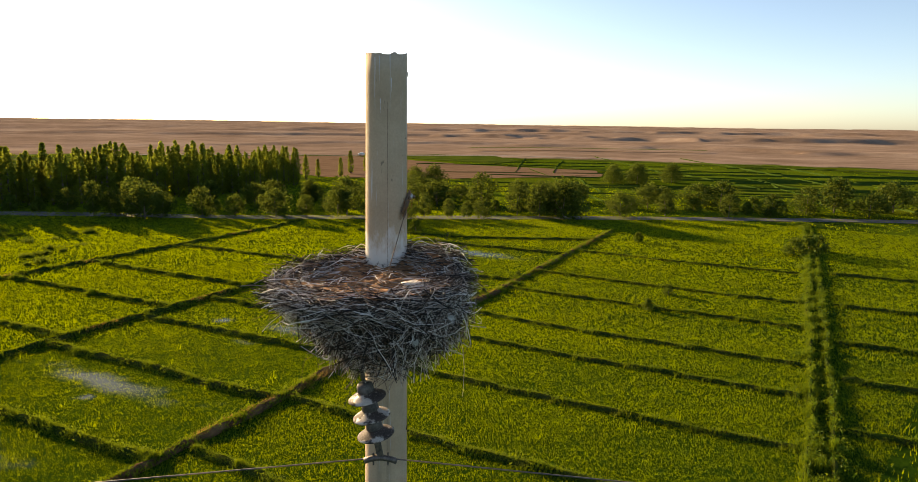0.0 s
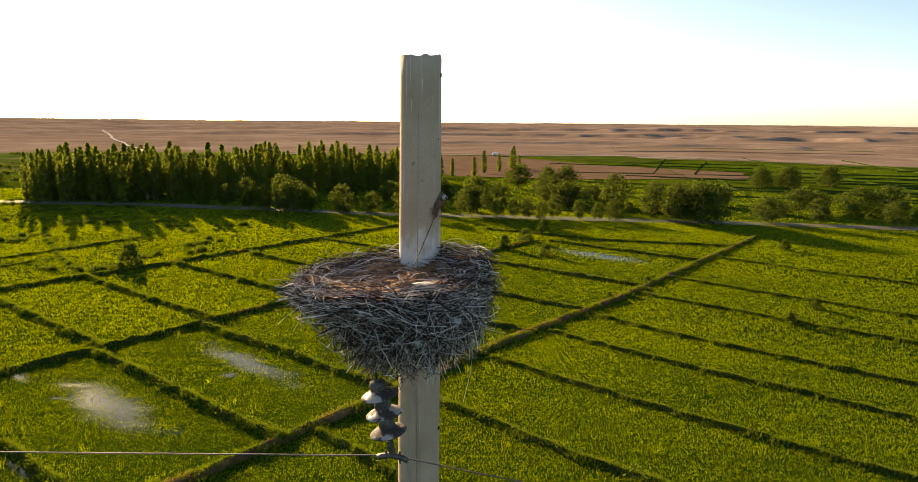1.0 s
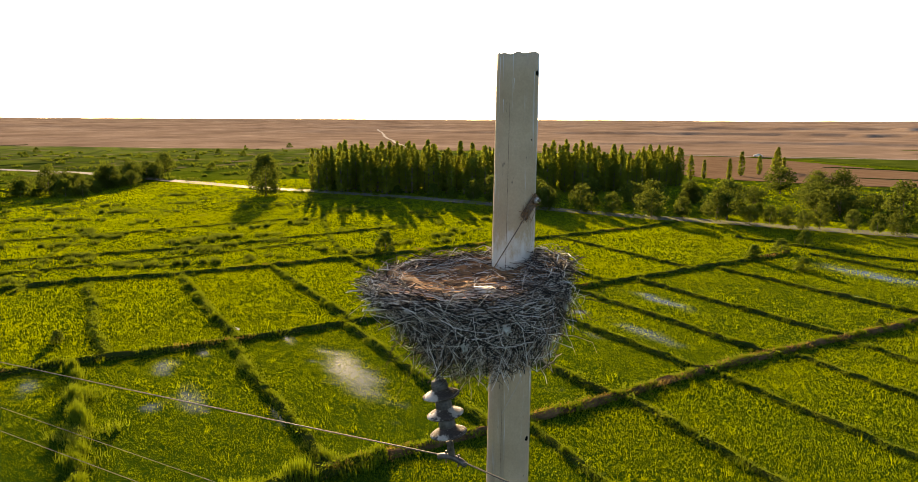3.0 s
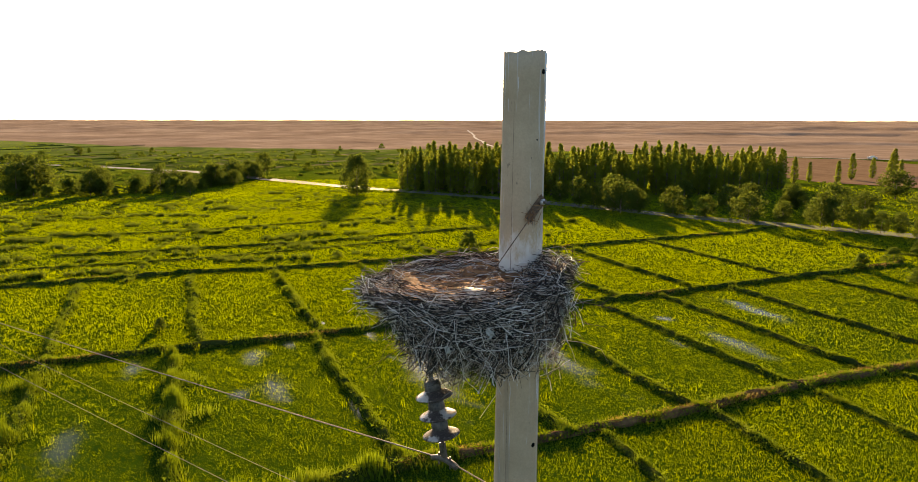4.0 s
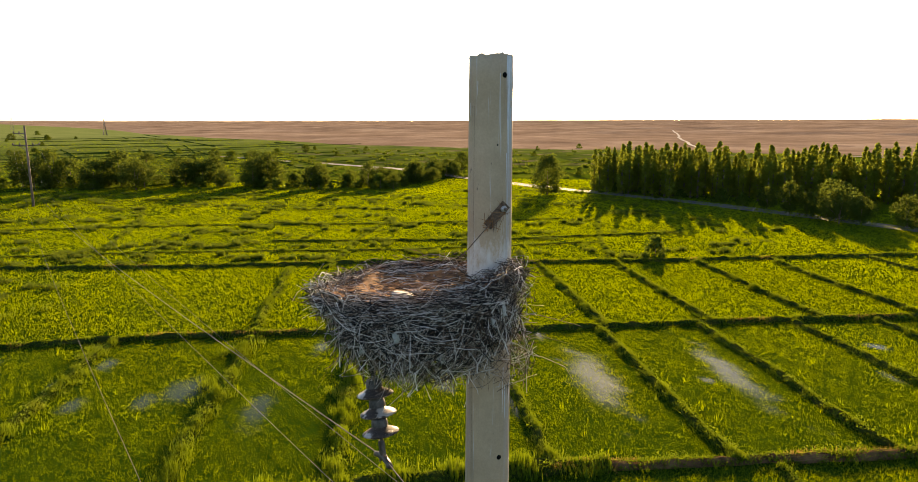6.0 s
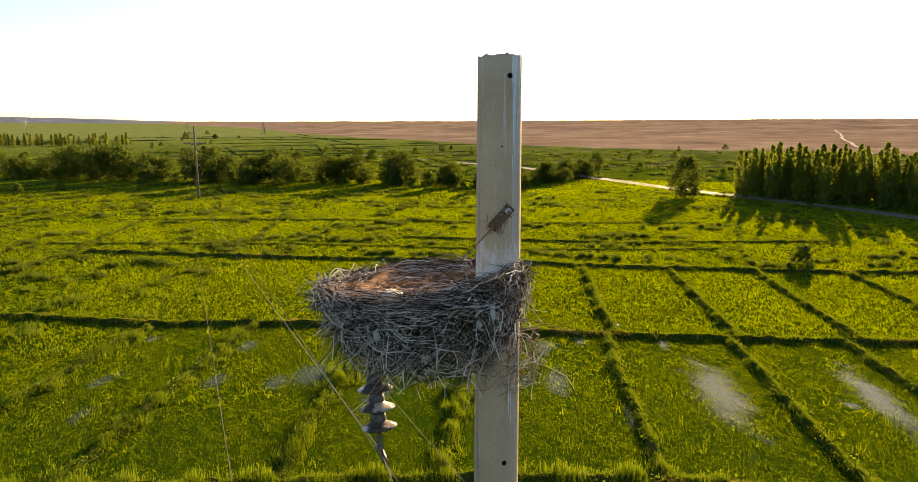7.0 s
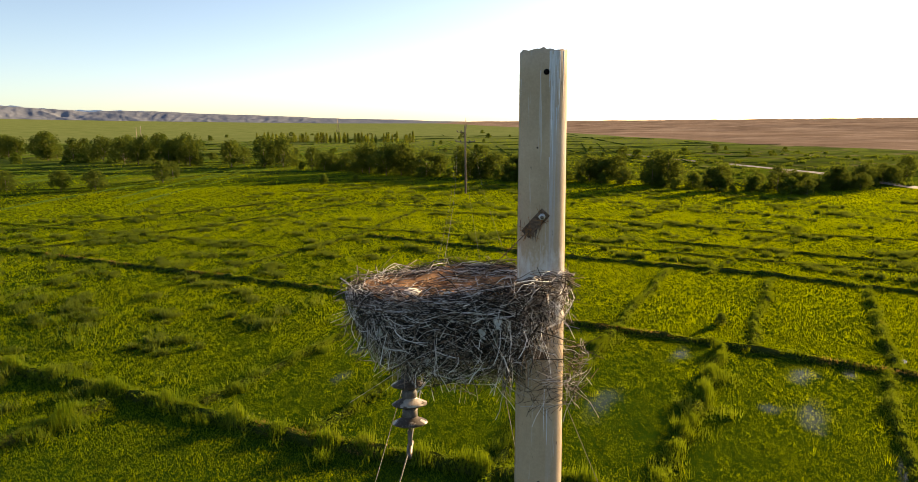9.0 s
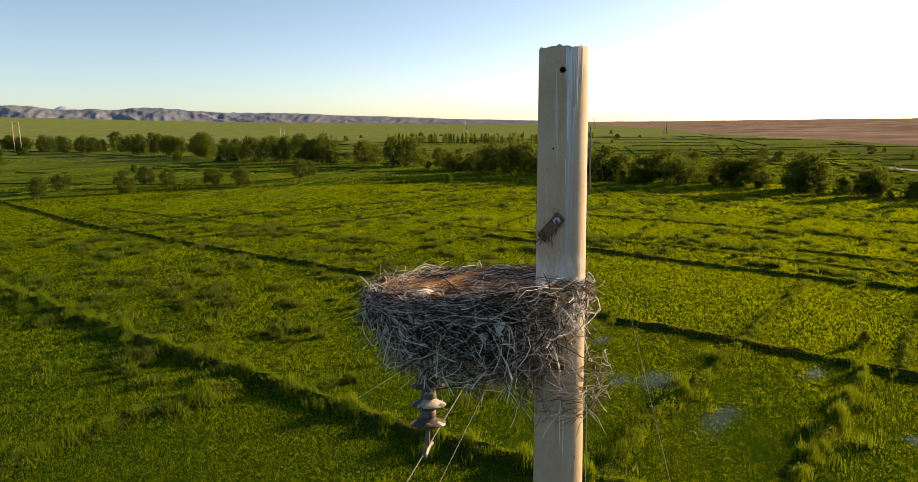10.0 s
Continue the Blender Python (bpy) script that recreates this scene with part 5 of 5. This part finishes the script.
def build_stone(p, s):
    bm = bmesh.new()
    bmesh.ops.create_icosphere(bm, subdivisions=3, radius=1.0)
    for v in bm.verts:
        k = 1 + 0.55 * noise.noise(v.co * 1.4) + 0.2 * noise.noise(v.co * 4)
        v.co = Vector((v.co.x * s * k, v.co.y * s * 0.8 * k, v.co.z * s * 0.2 * k)) + Vector(p)
    tagged(part("stone", bm, PALE, None, smooth=True), "pale flat stone lying on the nest lining", "stone")


build_stone((0.66, -0.66, 15.872), 0.075)

# ---------------------------------------------------------------- trees
trng = np.random.default_rng(23)


def leaf_cloud(centres, radii, per, size):
    """Leaf cards as pairs of triangles round clump centres."""
    c = np.repeat(np.array(centres), per, axis=0)
    rr = np.repeat(np.array(radii), per, axis=0)
    n = len(c)
    v = trng.normal(0, 1, (n, 3))
    v /= np.linalg.norm(v, axis=1)[:, None]
    p = c + v * (rr * trng.uniform(0.25, 1.0, n) ** 0.5)[:, None]
    a = trng.normal(0, 1, (n, 3))
    a /= np.linalg.norm(a, axis=1)[:, None]
    b = np.cross(a, trng.normal(0, 1, (n, 3)))
    b /= np.linalg.norm(b, axis=1)[:, None]
    s = (size * trng.uniform(0.6, 1.3, n))[:, None]
    a, b = a * s, b * s * 0.62
    return np.stack((p - a, p - b * 1.3 + a * 0.3, p + a * 0.8 + b * 0.9), 1)


def limbs(base, tips, r, mat, parent):
    for t in tips:
        tube("limb", [base, base.lerp(t, 0.5) + Vector((0, 0, 0.06 * t.z)), t], r, mat, parent, 5, 0.3)


def make_tree(name, label, height, width, clear, clumps, per, size, leaf, shape):
    """A tree at the origin: tapered trunk, limbs, and a crown of leaves in clumps."""
    ob = empty(name)
    tagged(ob, label, "tree" if "bush" not in name else "bush")
    tube("trunk", [(0, 0, -0.2), (0.04 * height * 0.2, 0.02, height * 0.3), (0, 0.03, height * 0.62)], 0.018 * height + 0.03, BARK, ob, 7, 0.4)
    centres, radii, tips = [], [], []
    for i in range(clumps):
        q = trng.uniform(0, 1)
        z = clear + (height - clear) * q
        if shape == "poplar":
            env = width * 0.5 * min(1.0, 2.2 * q + 0.45) * max(0.012, 1.0 - q) ** 0.5
        elif shape == "round":
            env = width * 0.5 * math.sqrt(max(0.04, 1 - (2 * q - 0.86) ** 2 / 1.3))
        else:
            env = width * 0.5 * math.sqrt(max(0.05, 1 - q * q)) * (0.85 + 0.15 * trng.uniform())
        a = trng.uniform(0, 2 * math.pi)
        lump = 1 + 0.5 * noise.noise((math.cos(a) * 1.8, math.sin(a) * 1.8, z * 0.7 + height))
        r = env * lump * math.sqrt(trng.uniform(0.15, 1.0))
        centres.append((r * math.cos(a), r * math.sin(a), z))
        radii.append(max(0.16, 0.17 * width * trng.uniform(0.6, 1.25) if shape != "poplar" else 0.125 * width * trng.uniform(0.5, 1.0) * (1.2 - 0.7 * q)))
        if i % 5 == 0:
            tips.append(Vector(centres[-1]))
    if shape == "round":
        limbs(Vector((0, 0.02, clear * 0.9)), tips[:5], 0.007 * height + 0.012, BARK, ob)
    tri_cloud("crown", leaf_cloud(centres, radii, per, size), leaf, ob)
    return ob


def put(ob, x, y, s, group, sxy=None, turn=None):
    k = s if sxy is None else sxy
    t = trng.uniform(0, 360) if turn is None else turn
    c = copy_thing(ob, pose(x, y, 0, 0, 0, t) @ Matrix.Diagonal((k, k, s, 1)))
    tagged(c, group=group)
    return c


POPLARS = [make_tree("poplar", "tall slim dark green poplar in a dense windbreak", 10.4, w, 0.5, 270, 12, 0.17, POPLAR, "poplar") for w in (2.0, 2.4, 1.8, 2.2)]
ROUND = [make_tree("broadleaf_tree", "rounded leafy green tree with a short trunk", h, w, c, 78, 30, 0.24, TREE, "round") for h, w, c in ((6.0, 6.8, 1.0), (5.6, 7.4, 0.8), (6.8, 5.6, 1.3), (6.4, 6.2, 0.6))]
BUSHY = [make_tree("bush", "dense low green bush in the grass", 2.4, w, 0.1, 42, 22, 0.19, SCRUB, "dome") for w in (2.6, 3.2)]
BIG_BUSH = make_tree("bush", "large dense rounded dark green bush", 5.4, 8.0, 0.2, 190, 22, 0.2, TREE, "dome")
BIG_BUSH.location = (-43.0, 197, 0)
tagged(BIG_BUSH, group="big round bushes")
BUSHY[0].location, BUSHY[1].location = (-75.2, 30.5, 0), (3.7, 97.5, 0)
for k, (o, p) in enumerate(zip(POPLARS + ROUND, ((-155, 50), (-137, 57), (-127, 74), (-118, 99), (-104, 73.5), (-39, 114), (-72, 93), (-58, 121)))):
    o.location = (*p, 0)
LONE = make_tree("broadleaf_tree", "dense tall dark green tree standing alone by the road", 8.8, 6.6, 0.6, 190, 24, 0.24, TREE, "round")
LONE.location = (-145.8, 31.5, 0)

# the poplar windbreak behind the road
front = resample([(-150, 44), (-141, 57), (-128, 76), (-120, 100), (-118, 118), (-124, 138)], 1.4)
for row in range(4):
    for i, p in enumerate(front):
        if row == 0 and i % 6 == 0:
            continue
        x, y = p.x - row * 5.2 + trng.normal(0, 0.7), p.y + row * 2.2 + trng.normal(0, 0.7)
        s = trng.uniform(0.66, 1.16) * (1.0 if p.y < 112 else 0.86)
        put(POPLARS[trng.integers(4)], x, y, s, "poplar windbreak", s * trng.uniform(1.05, 1.45))
for x, y, s in ((-131, 150, 0.7), (-133, 158, 0.55), (-128, 163, 0.6), (-134, 176, 0.75), (-135, 186, 0.6), (-132, 194, 0.55), (-140, 201, 0.7), (-142, 205, 0.8)):
    put(POPLARS[trng.integers(4)], x, y, s, "poplar windbreak", s * 1.9)

# trees along the road
for x, y, s, w in ((-115.3, 67.5, 0.62, 0.6), (-107.8, 67.5, 0.85, 0.62), (-106.9, 70.2, 0.7, 0.5), (-102, 70.7, 0.55, 0.5), (-97.8, 70.2, 0.95, 0.8), (-98.5, 74.4, 0.7, 0.55), (-93.4, 78.6, 0.75, 0.7), (-88.7, 82.0, 0.6, 0.5), (-81.2, 84.4, 0.8, 0.75),
                   (-77.2, 88, 0.55, 0.5), (-71.9, 90.2, 0.75, 0.68), (-66.7, 92.2, 0.52, 0.40), (-64.6, 94.2, 0.48, 0.38), (-62.3, 95, 0.5, 0.42), (-60.3, 96.6, 0.45, 0.36), (-58.6, 98.4, 0.54, 0.42), (-54.4, 100.2, 0.5, 0.42), (-51.6, 101.9, 0.46, 0.38),
                   (-49.6, 103.6, 0.55, 0.45), (-36.5, 111.4, 1.15, 1.15), (-40.5, 109.6, 0.95, 0.85), (-28.3, 120.0, 0.75, 0.78), (-21.1, 126.2, 0.6, 0.66), (-26.8, 136.9, 0.8, 0.8), (-24, 139, 0.7, 0.7), (-46, 112, 0.8, 0.8), (-42, 118, 0.9, 0.9)):
    put(ROUND[trng.integers(4)], x, y, s, "roadside trees", w)
for x, y, s, w in ((-17.5, 142, 0.85, 0.95), (-13, 142.5, 0.9, 1.0), (-10.1, 130.4, 0.62, 0.66), (-3, 138, 0.65, 0.8), (3, 146, 0.8, 1.0), (8, 152, 1.0, 1.1), (14, 148, 0.7, 0.9), (19, 160, 1.0, 1.1), (24, 150, 0.9, 1.0), (30, 165, 1.1, 1.2), (38, 160, 0.9, 1.1), (-82, 133, 0.8, 1.0), (-95, 140, 0.9, 1.2), (-75, 124, 0.8, 1.1), (-66, 116, 0.8, 1.1)):
    put(ROUND[trng.integers(4)], x, y, s, "roadside trees", w)
for x, y, s in ((-49.5, 194, 0.92), (-35, 208.5, 0.97), (56, 240, 1.0), (-91.5, 149, 0.9), (-85.6, 148.5, 1.0)):
    put(BIG_BUSH, x, y, s, "big round bushes", s * 0.95)
# shrubs between the road and the windbreak
for p in resample([(-150, 47), (-124, 66), (-92, 86), (-60, 108), (-30, 128), (10, 150), (40, 164)], 8.0):
    put(BUSHY[trng.integers(2)], p.x + trng.normal(0, 2.5), p.y + 3 + trng.normal(0, 2.0), trng.uniform(0.6, 1.2), "roadside shrubs")
for p in resample([(-108, 92), (-84, 108), (-60, 126), (-38, 140)], 6.0):
    put(ROUND[trng.integers(4)], p.x + trng.normal(0, 3), p.y + trng.normal(0, 3), trng.uniform(0.5, 0.8), "roadside trees")

# tree line across the far side of the paddies
for p in resample([(-213, 16), (-178, 2), (-165, -10), (-166, -26), (-176, -45), (-174, -66), (-177, -88), (-176, -112), (-182, -142), (-186, -170)], 3.6):
    x, y = p.x + trng.normal(0, 3.5), p.y + trng.normal(0, 2)
    if trng.uniform() < 0.86:
        s = trng.uniform(0.6, 1.2) * (0.85 if p.y > -30 else 1.15 if p.y > -60 else 1.45)
        put(ROUND[trng.integers(4)], x, y, s, "field edge trees", s * trng.uniform(0.8, 1.1))
for p in resample([(-188, -180), (-190, -215), (-186, -262), (-188, -310), (-190, -370), (-197, -450), (-185, -560), (-170, -650)], 7.0):
    if trng.uniform() < 0.9:
        s = trng.uniform(1.1, 2.1)
        put(ROUND[trng.integers(4)], p.x + trng.normal(0, 6), p.y + trng.normal(0, 5), s, "field edge trees", s * 0.85)
for x, y, s in ((-51.7, -184, 0.75), (-62, -199, 0.8), (-71, -180, 0.9), (-84, -196, 0.85), (-88, -191, 0.8), (-94, -176, 0.85), (-101, -172, 0.85), (-123, -174, 0.95), (-131, -180, 0.8), (-106, -181, 0.6)):
    put(ROUND[trng.integers(4)], x, y, s, "round field trees", s * 0.95)
for p in resample([(-470, -500), (-455, -380), (-470, -315)], 3.2):
    k = trng.uniform(0.6, 0.95)
    put(POPLARS[trng.integers(4)], p.x + trng.normal(0, 4), p.y + trng.normal(0, 2), k, "far poplar row", k * 1.9)

for p in resample([(-210, 14), (-170, -4), (-165, -26), (-176, -60), (-176, -112), (-186, -170)], 2.6):
    put(BUSHY[trng.integers(2)], p.x + trng.normal(0, 2.5), p.y + trng.normal(0, 2), trng.uniform(0.7, 1.5), "field edge shrubs")
for a0, r0, a1, r1, n, sc in ((-150, 330, -118, 420, 20, 1.0), (-172, 520, -140, 640, 10, 1.2), (-140, 620, -116, 720, 7, 1.1), (-168, 860, -124, 980, 10, 1.3), (-112, 300, -98, 360, 8, 0.9)):
    for i in range(n):
        q = (i + trng.uniform(0, 1)) / n
        a, r = radians(a0 + (a1 - a0) * q), r0 + (r1 - r0) * q + trng.normal(0, 12)
        s = sc * trng.uniform(0.35, 0.85)
        if trng.uniform() < 0.5:
            put(BUSHY[trng.integers(2)], r * math.sin(a), r * math.cos(a), s * 2.2, "scrub bushes", s * 2.8)
        else:
            put(ROUND[trng.integers(4)], r * math.sin(a), r * math.cos(a), s, "far field trees", s * 1.3)

# single bushes in the fields
for x, y, s in ((-48.2, 68.6, 0.75), (-49.6, 76, 0.7), (-41.4, 68.3, 0.6), (-51.6, 84, 0.8), (2.0, 95.5, 0.9), (4.9, 100.0, 0.9), (-18.8, 94, 0.6), (-8.8, 64, 0.42), (-9.4, 57.2, 0.42), (-72, 28, 0.45), (-25, 54, 0.3), (-25, 63, 0.3), (-53, -6, 0.4)):
    put(BUSHY[trng.integers(2)], x, y, s, "field bushes")
for _ in range(64):
    a, r = radians(trng.uniform(-135, -64)), trng.uniform(185, 420)
    x, y = r * math.sin(a), r * math.cos(a)
    put(BUSHY[trng.integers(2)], x, y, trng.uniform(0.3, 1.1), "scrub bushes")
for _ in range(45):
    a, r = radians(trng.uniform(-175, -112)), trng.uniform(230, 1100)
    put(BUSHY[trng.integers(2)], r * math.sin(a), r * math.cos(a), trng.uniform(0.8, 2.2), "scrub bushes")


# ---------------------------------------------------------------- the next pole of the line
def build_far_pole():
    ob = empty("lattice_topped_pole", Matrix.Translation(FAR_POLE))
    tagged(ob, "distant grey utility pole with short cross arms", "utility pole")
    # shaft and strut coloured dark to stand for concrete seen against the sun
    tube("shaft", [(0, 0, -0.3), (0, 0, 16.2)], 0.24, GRIME_AND_BACKLIT, ob, 10, 0.75)
    for z, s in ((14.6, -1.9), (12.3, 2.2), (12.3, -2.2)):
        e = Vector((0.494, -0.869, 0)) * -s
        tube("cross_arm", [(0, 0, z), (e.x, e.y, z + 0.1)], 0.09, STEEL, ob, 6)
        tube("brace", [(0, 0, z - 0.9), (e.x * 0.6, e.y * 0.6, z)], 0.05, STEEL, ob, 6)
        for k in (0.5, 1.0):
            tube("insulator", [(e.x * k, e.y * k, z + 0.05), (e.x * k, e.y * k, z + 0.5)], 0.13, CAP, ob, 8)
    tube("strut", [(-0.55, -0.35, -0.3), (-0.06, -0.04, 14.2)], 0.15, GRIME_AND_BACKLIT, ob, 8, 0.8)


build_far_pole()


def build_twin_pole(x, y, h):
    ob = empty("twin_pole", pose(x, y, 0))
    tagged(ob, "far pair of pale concrete poles standing in the fields", "utility pole")
    for dx in (-2.4, 2.4):
        tube("shaft", [(dx, 0, -0.3), (dx * 0.9, 0, h)], 0.34, CONCRETE, ob, 8, 0.6)
    tube("cross_arm", [(-3.2, 0, h * 0.93), (3.2, 0, h * 0.93)], 0.16, STEEL, ob, 6)


build_twin_pole(-165, -597, 24)
build_twin_pole(-372, -546, 16)


def build_pylon(x, y, h):
    ob = empty("pylon", pose(x, y, 0, 0, 0, 35))
    tagged(ob, "distant steel lattice pylon on the plain", "pylon")
    w = h * 0.11
    for sx in (-1, 1):
        for sy in (-1, 1):
            tube("leg", [(sx * w, sy * w, -0.3), (sx * w * 0.3, sy * w * 0.3, h * 0.6), (sx * 0.15, sy * 0.15, h)], 0.28, STEEL, ob, 4, 0.5)
    for i in range(5):
        z0, z1 = h * 0.12 * i, h * 0.12 * (i + 1)
        k0, k1 = w * (1 - 0.117 * i), w * (1 - 0.117 * (i + 1))
        for s in (-1, 1):
            tube("brace", [(-k0, s * k0, z0), (k1, s * k1, z1)], 0.13, STEEL, ob, 4)
            tube("brace", [(s * k0, -k0, z0), (s * k1, k1, z1)], 0.13, STEEL, ob, 4)
    for z, l in ((0.66, 0.24), (0.78, 0.2), (0.9, 0.16)):
        tube("cross_arm", [(-h * l, 0, h * z), (h * l, 0, h * z)], 0.22, STEEL, ob, 4)


build_pylon(-960, -812, 27)
build_pylon(-860, -376, 20)
build_pylon(-1350, -760, 27)


# ---------------------------------------------------------------- mountains
def build_range():
    verts, faces, cols, rows = [], [], 620, 34
    for i in range(cols):
        az = radians(-186 + 72 * i / (cols - 1))
        q = i / (cols - 1)
        top = float(np.interp(math.degrees(az), (-186, -172, -166, -157, -150, -140, -131, -122, -114), (165, 165, 158, 152, 128, 96, 62, 34, 12))) * (0.95 + 0.11 * noise.fractal((i * 0.024, 1.0, 2.0), 0.9, 2.1, 5))
        for j in range(rows):
            s = j / (rows - 1)
            r = 3900 + 800 * s
            spur = abs(noise.noise((i * 0.055 + s * 1.1, s * 1.2, 4.0))) + 0.55 * abs(noise.noise((i * 0.15 - s * 1.6, s * 2.4, 9.0))) + 0.3 * abs(noise.noise((i * 0.4 + s * 2.5, s * 5.0, 1.0)))
            z = -4 + top * s ** 0.75 * (1 + 0.36 * (1 - s) ** 0.6 * (0.25 - spur)) if j else -4
            verts.append((r * math.sin(az), r * math.cos(az), z))
    for i in range(cols - 1):
        for j in range(rows - 1):
            a = i * rows + j
            faces.append((a, a + 1, a + rows + 1, a + rows))
    ob = mesh_object("backdrop", verts, faces, HAZY_HILL, smooth=True)
    tagged(ob, "low bare mountains along the horizon, haze tinted into their colour", "mountains", kind="structure")


build_range()


def build_peaks():
    """The far peaks that just show over the ridge, paled by painted-in haze."""
    verts, faces, n = [], [], 130
    for i in range(n):
        q = i / (n - 1)
        az = radians(-169 + 24 * q)
        a = math.degrees(az)
        top = 112 + 50 * math.exp(-(abs(a + 161.2) / 1.0) ** 1.3) + 40 * math.exp(-((a + 155.5) / 3.2) ** 2) + 9 * noise.fractal((i * 0.22, 3.0, 1.0), 0.8, 2.1, 5)
        for r, z in ((4745, -5), (4815, top)):
            verts.append((r * math.sin(az), r * math.cos(az), z))
    for i in range(n - 1):
        faces.append((2 * i, 2 * i + 1, 2 * i + 3, 2 * i + 2))
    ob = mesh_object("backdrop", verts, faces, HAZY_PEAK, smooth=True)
    tagged(ob, "peaks far behind the ridge, haze painted into their pale colour", "mountains", kind="structure")


build_peaks()


# ---------------------------------------------------------------- the car on the field road
def build_car(m, label="small pale parked car on the road by the ploughed field"):
    ob = empty("parked_car", m)
    tagged(ob, label, "car")
    bm = bmesh.new()
    side = ((-2.0, 0.35), (-2.05, 0.75), (-1.9, 0.95), (-1.1, 1.02), (-0.75, 1.45), (0.75, 1.48), (1.35, 1.0), (1.95, 0.9), (2.1, 0.6), (2.05, 0.33))
    rings = []
    for y, sq in ((-0.82, 0.94), (-0.72, 1.0), (0.72, 1.0), (0.82, 0.94)):
        rings.append([bm.verts.new((x * sq, y, 0.35 + (z - 0.35) * sq)) for x, z in side])
    for a, b in zip(rings, rings[1:]):
        for k in range(len(side)):
            bm.faces.new((a[k], a[(k + 1) % len(side)], b[(k + 1) % len(side)], b[k]))
    bm.faces.new(rings[0])
    bm.faces.new(rings[-1][::-1])
    bmesh.ops.recalc_face_normals(bm, faces=bm.faces)
    part("body", bm, CAR_PAINT, ob)
    for s in (-1, 1):
        box("window", (1.6, 0.02, 0.34), pose(0.0, s * 0.79, 1.2), DARK_GLASS, ob, 0.004)
    for x in (-1.25, 1.3):
        for s in (-1, 1):
            wheel = lathe("wheel", ((0.02, -0.1), (0.28, -0.1), (0.31, -0.07), (0.31, 0.07), (0.28, 0.1), (0.02, 0.1)), RUBBER, ob, pose(x, s * 0.72, 0.31, 90, 0, 0), 16)
            lathe("rim", ((0.02, -0.012), (0.19, -0.012), (0.2, 0.0), (0.19, 0.012), (0.02, 0.012)), GALVANISED, wheel, pose(x, s * 0.825, 0.31, 90, 0, 0), 14)


build_car(pose(-206, 280.5, 0.16, 0, 0, 40))
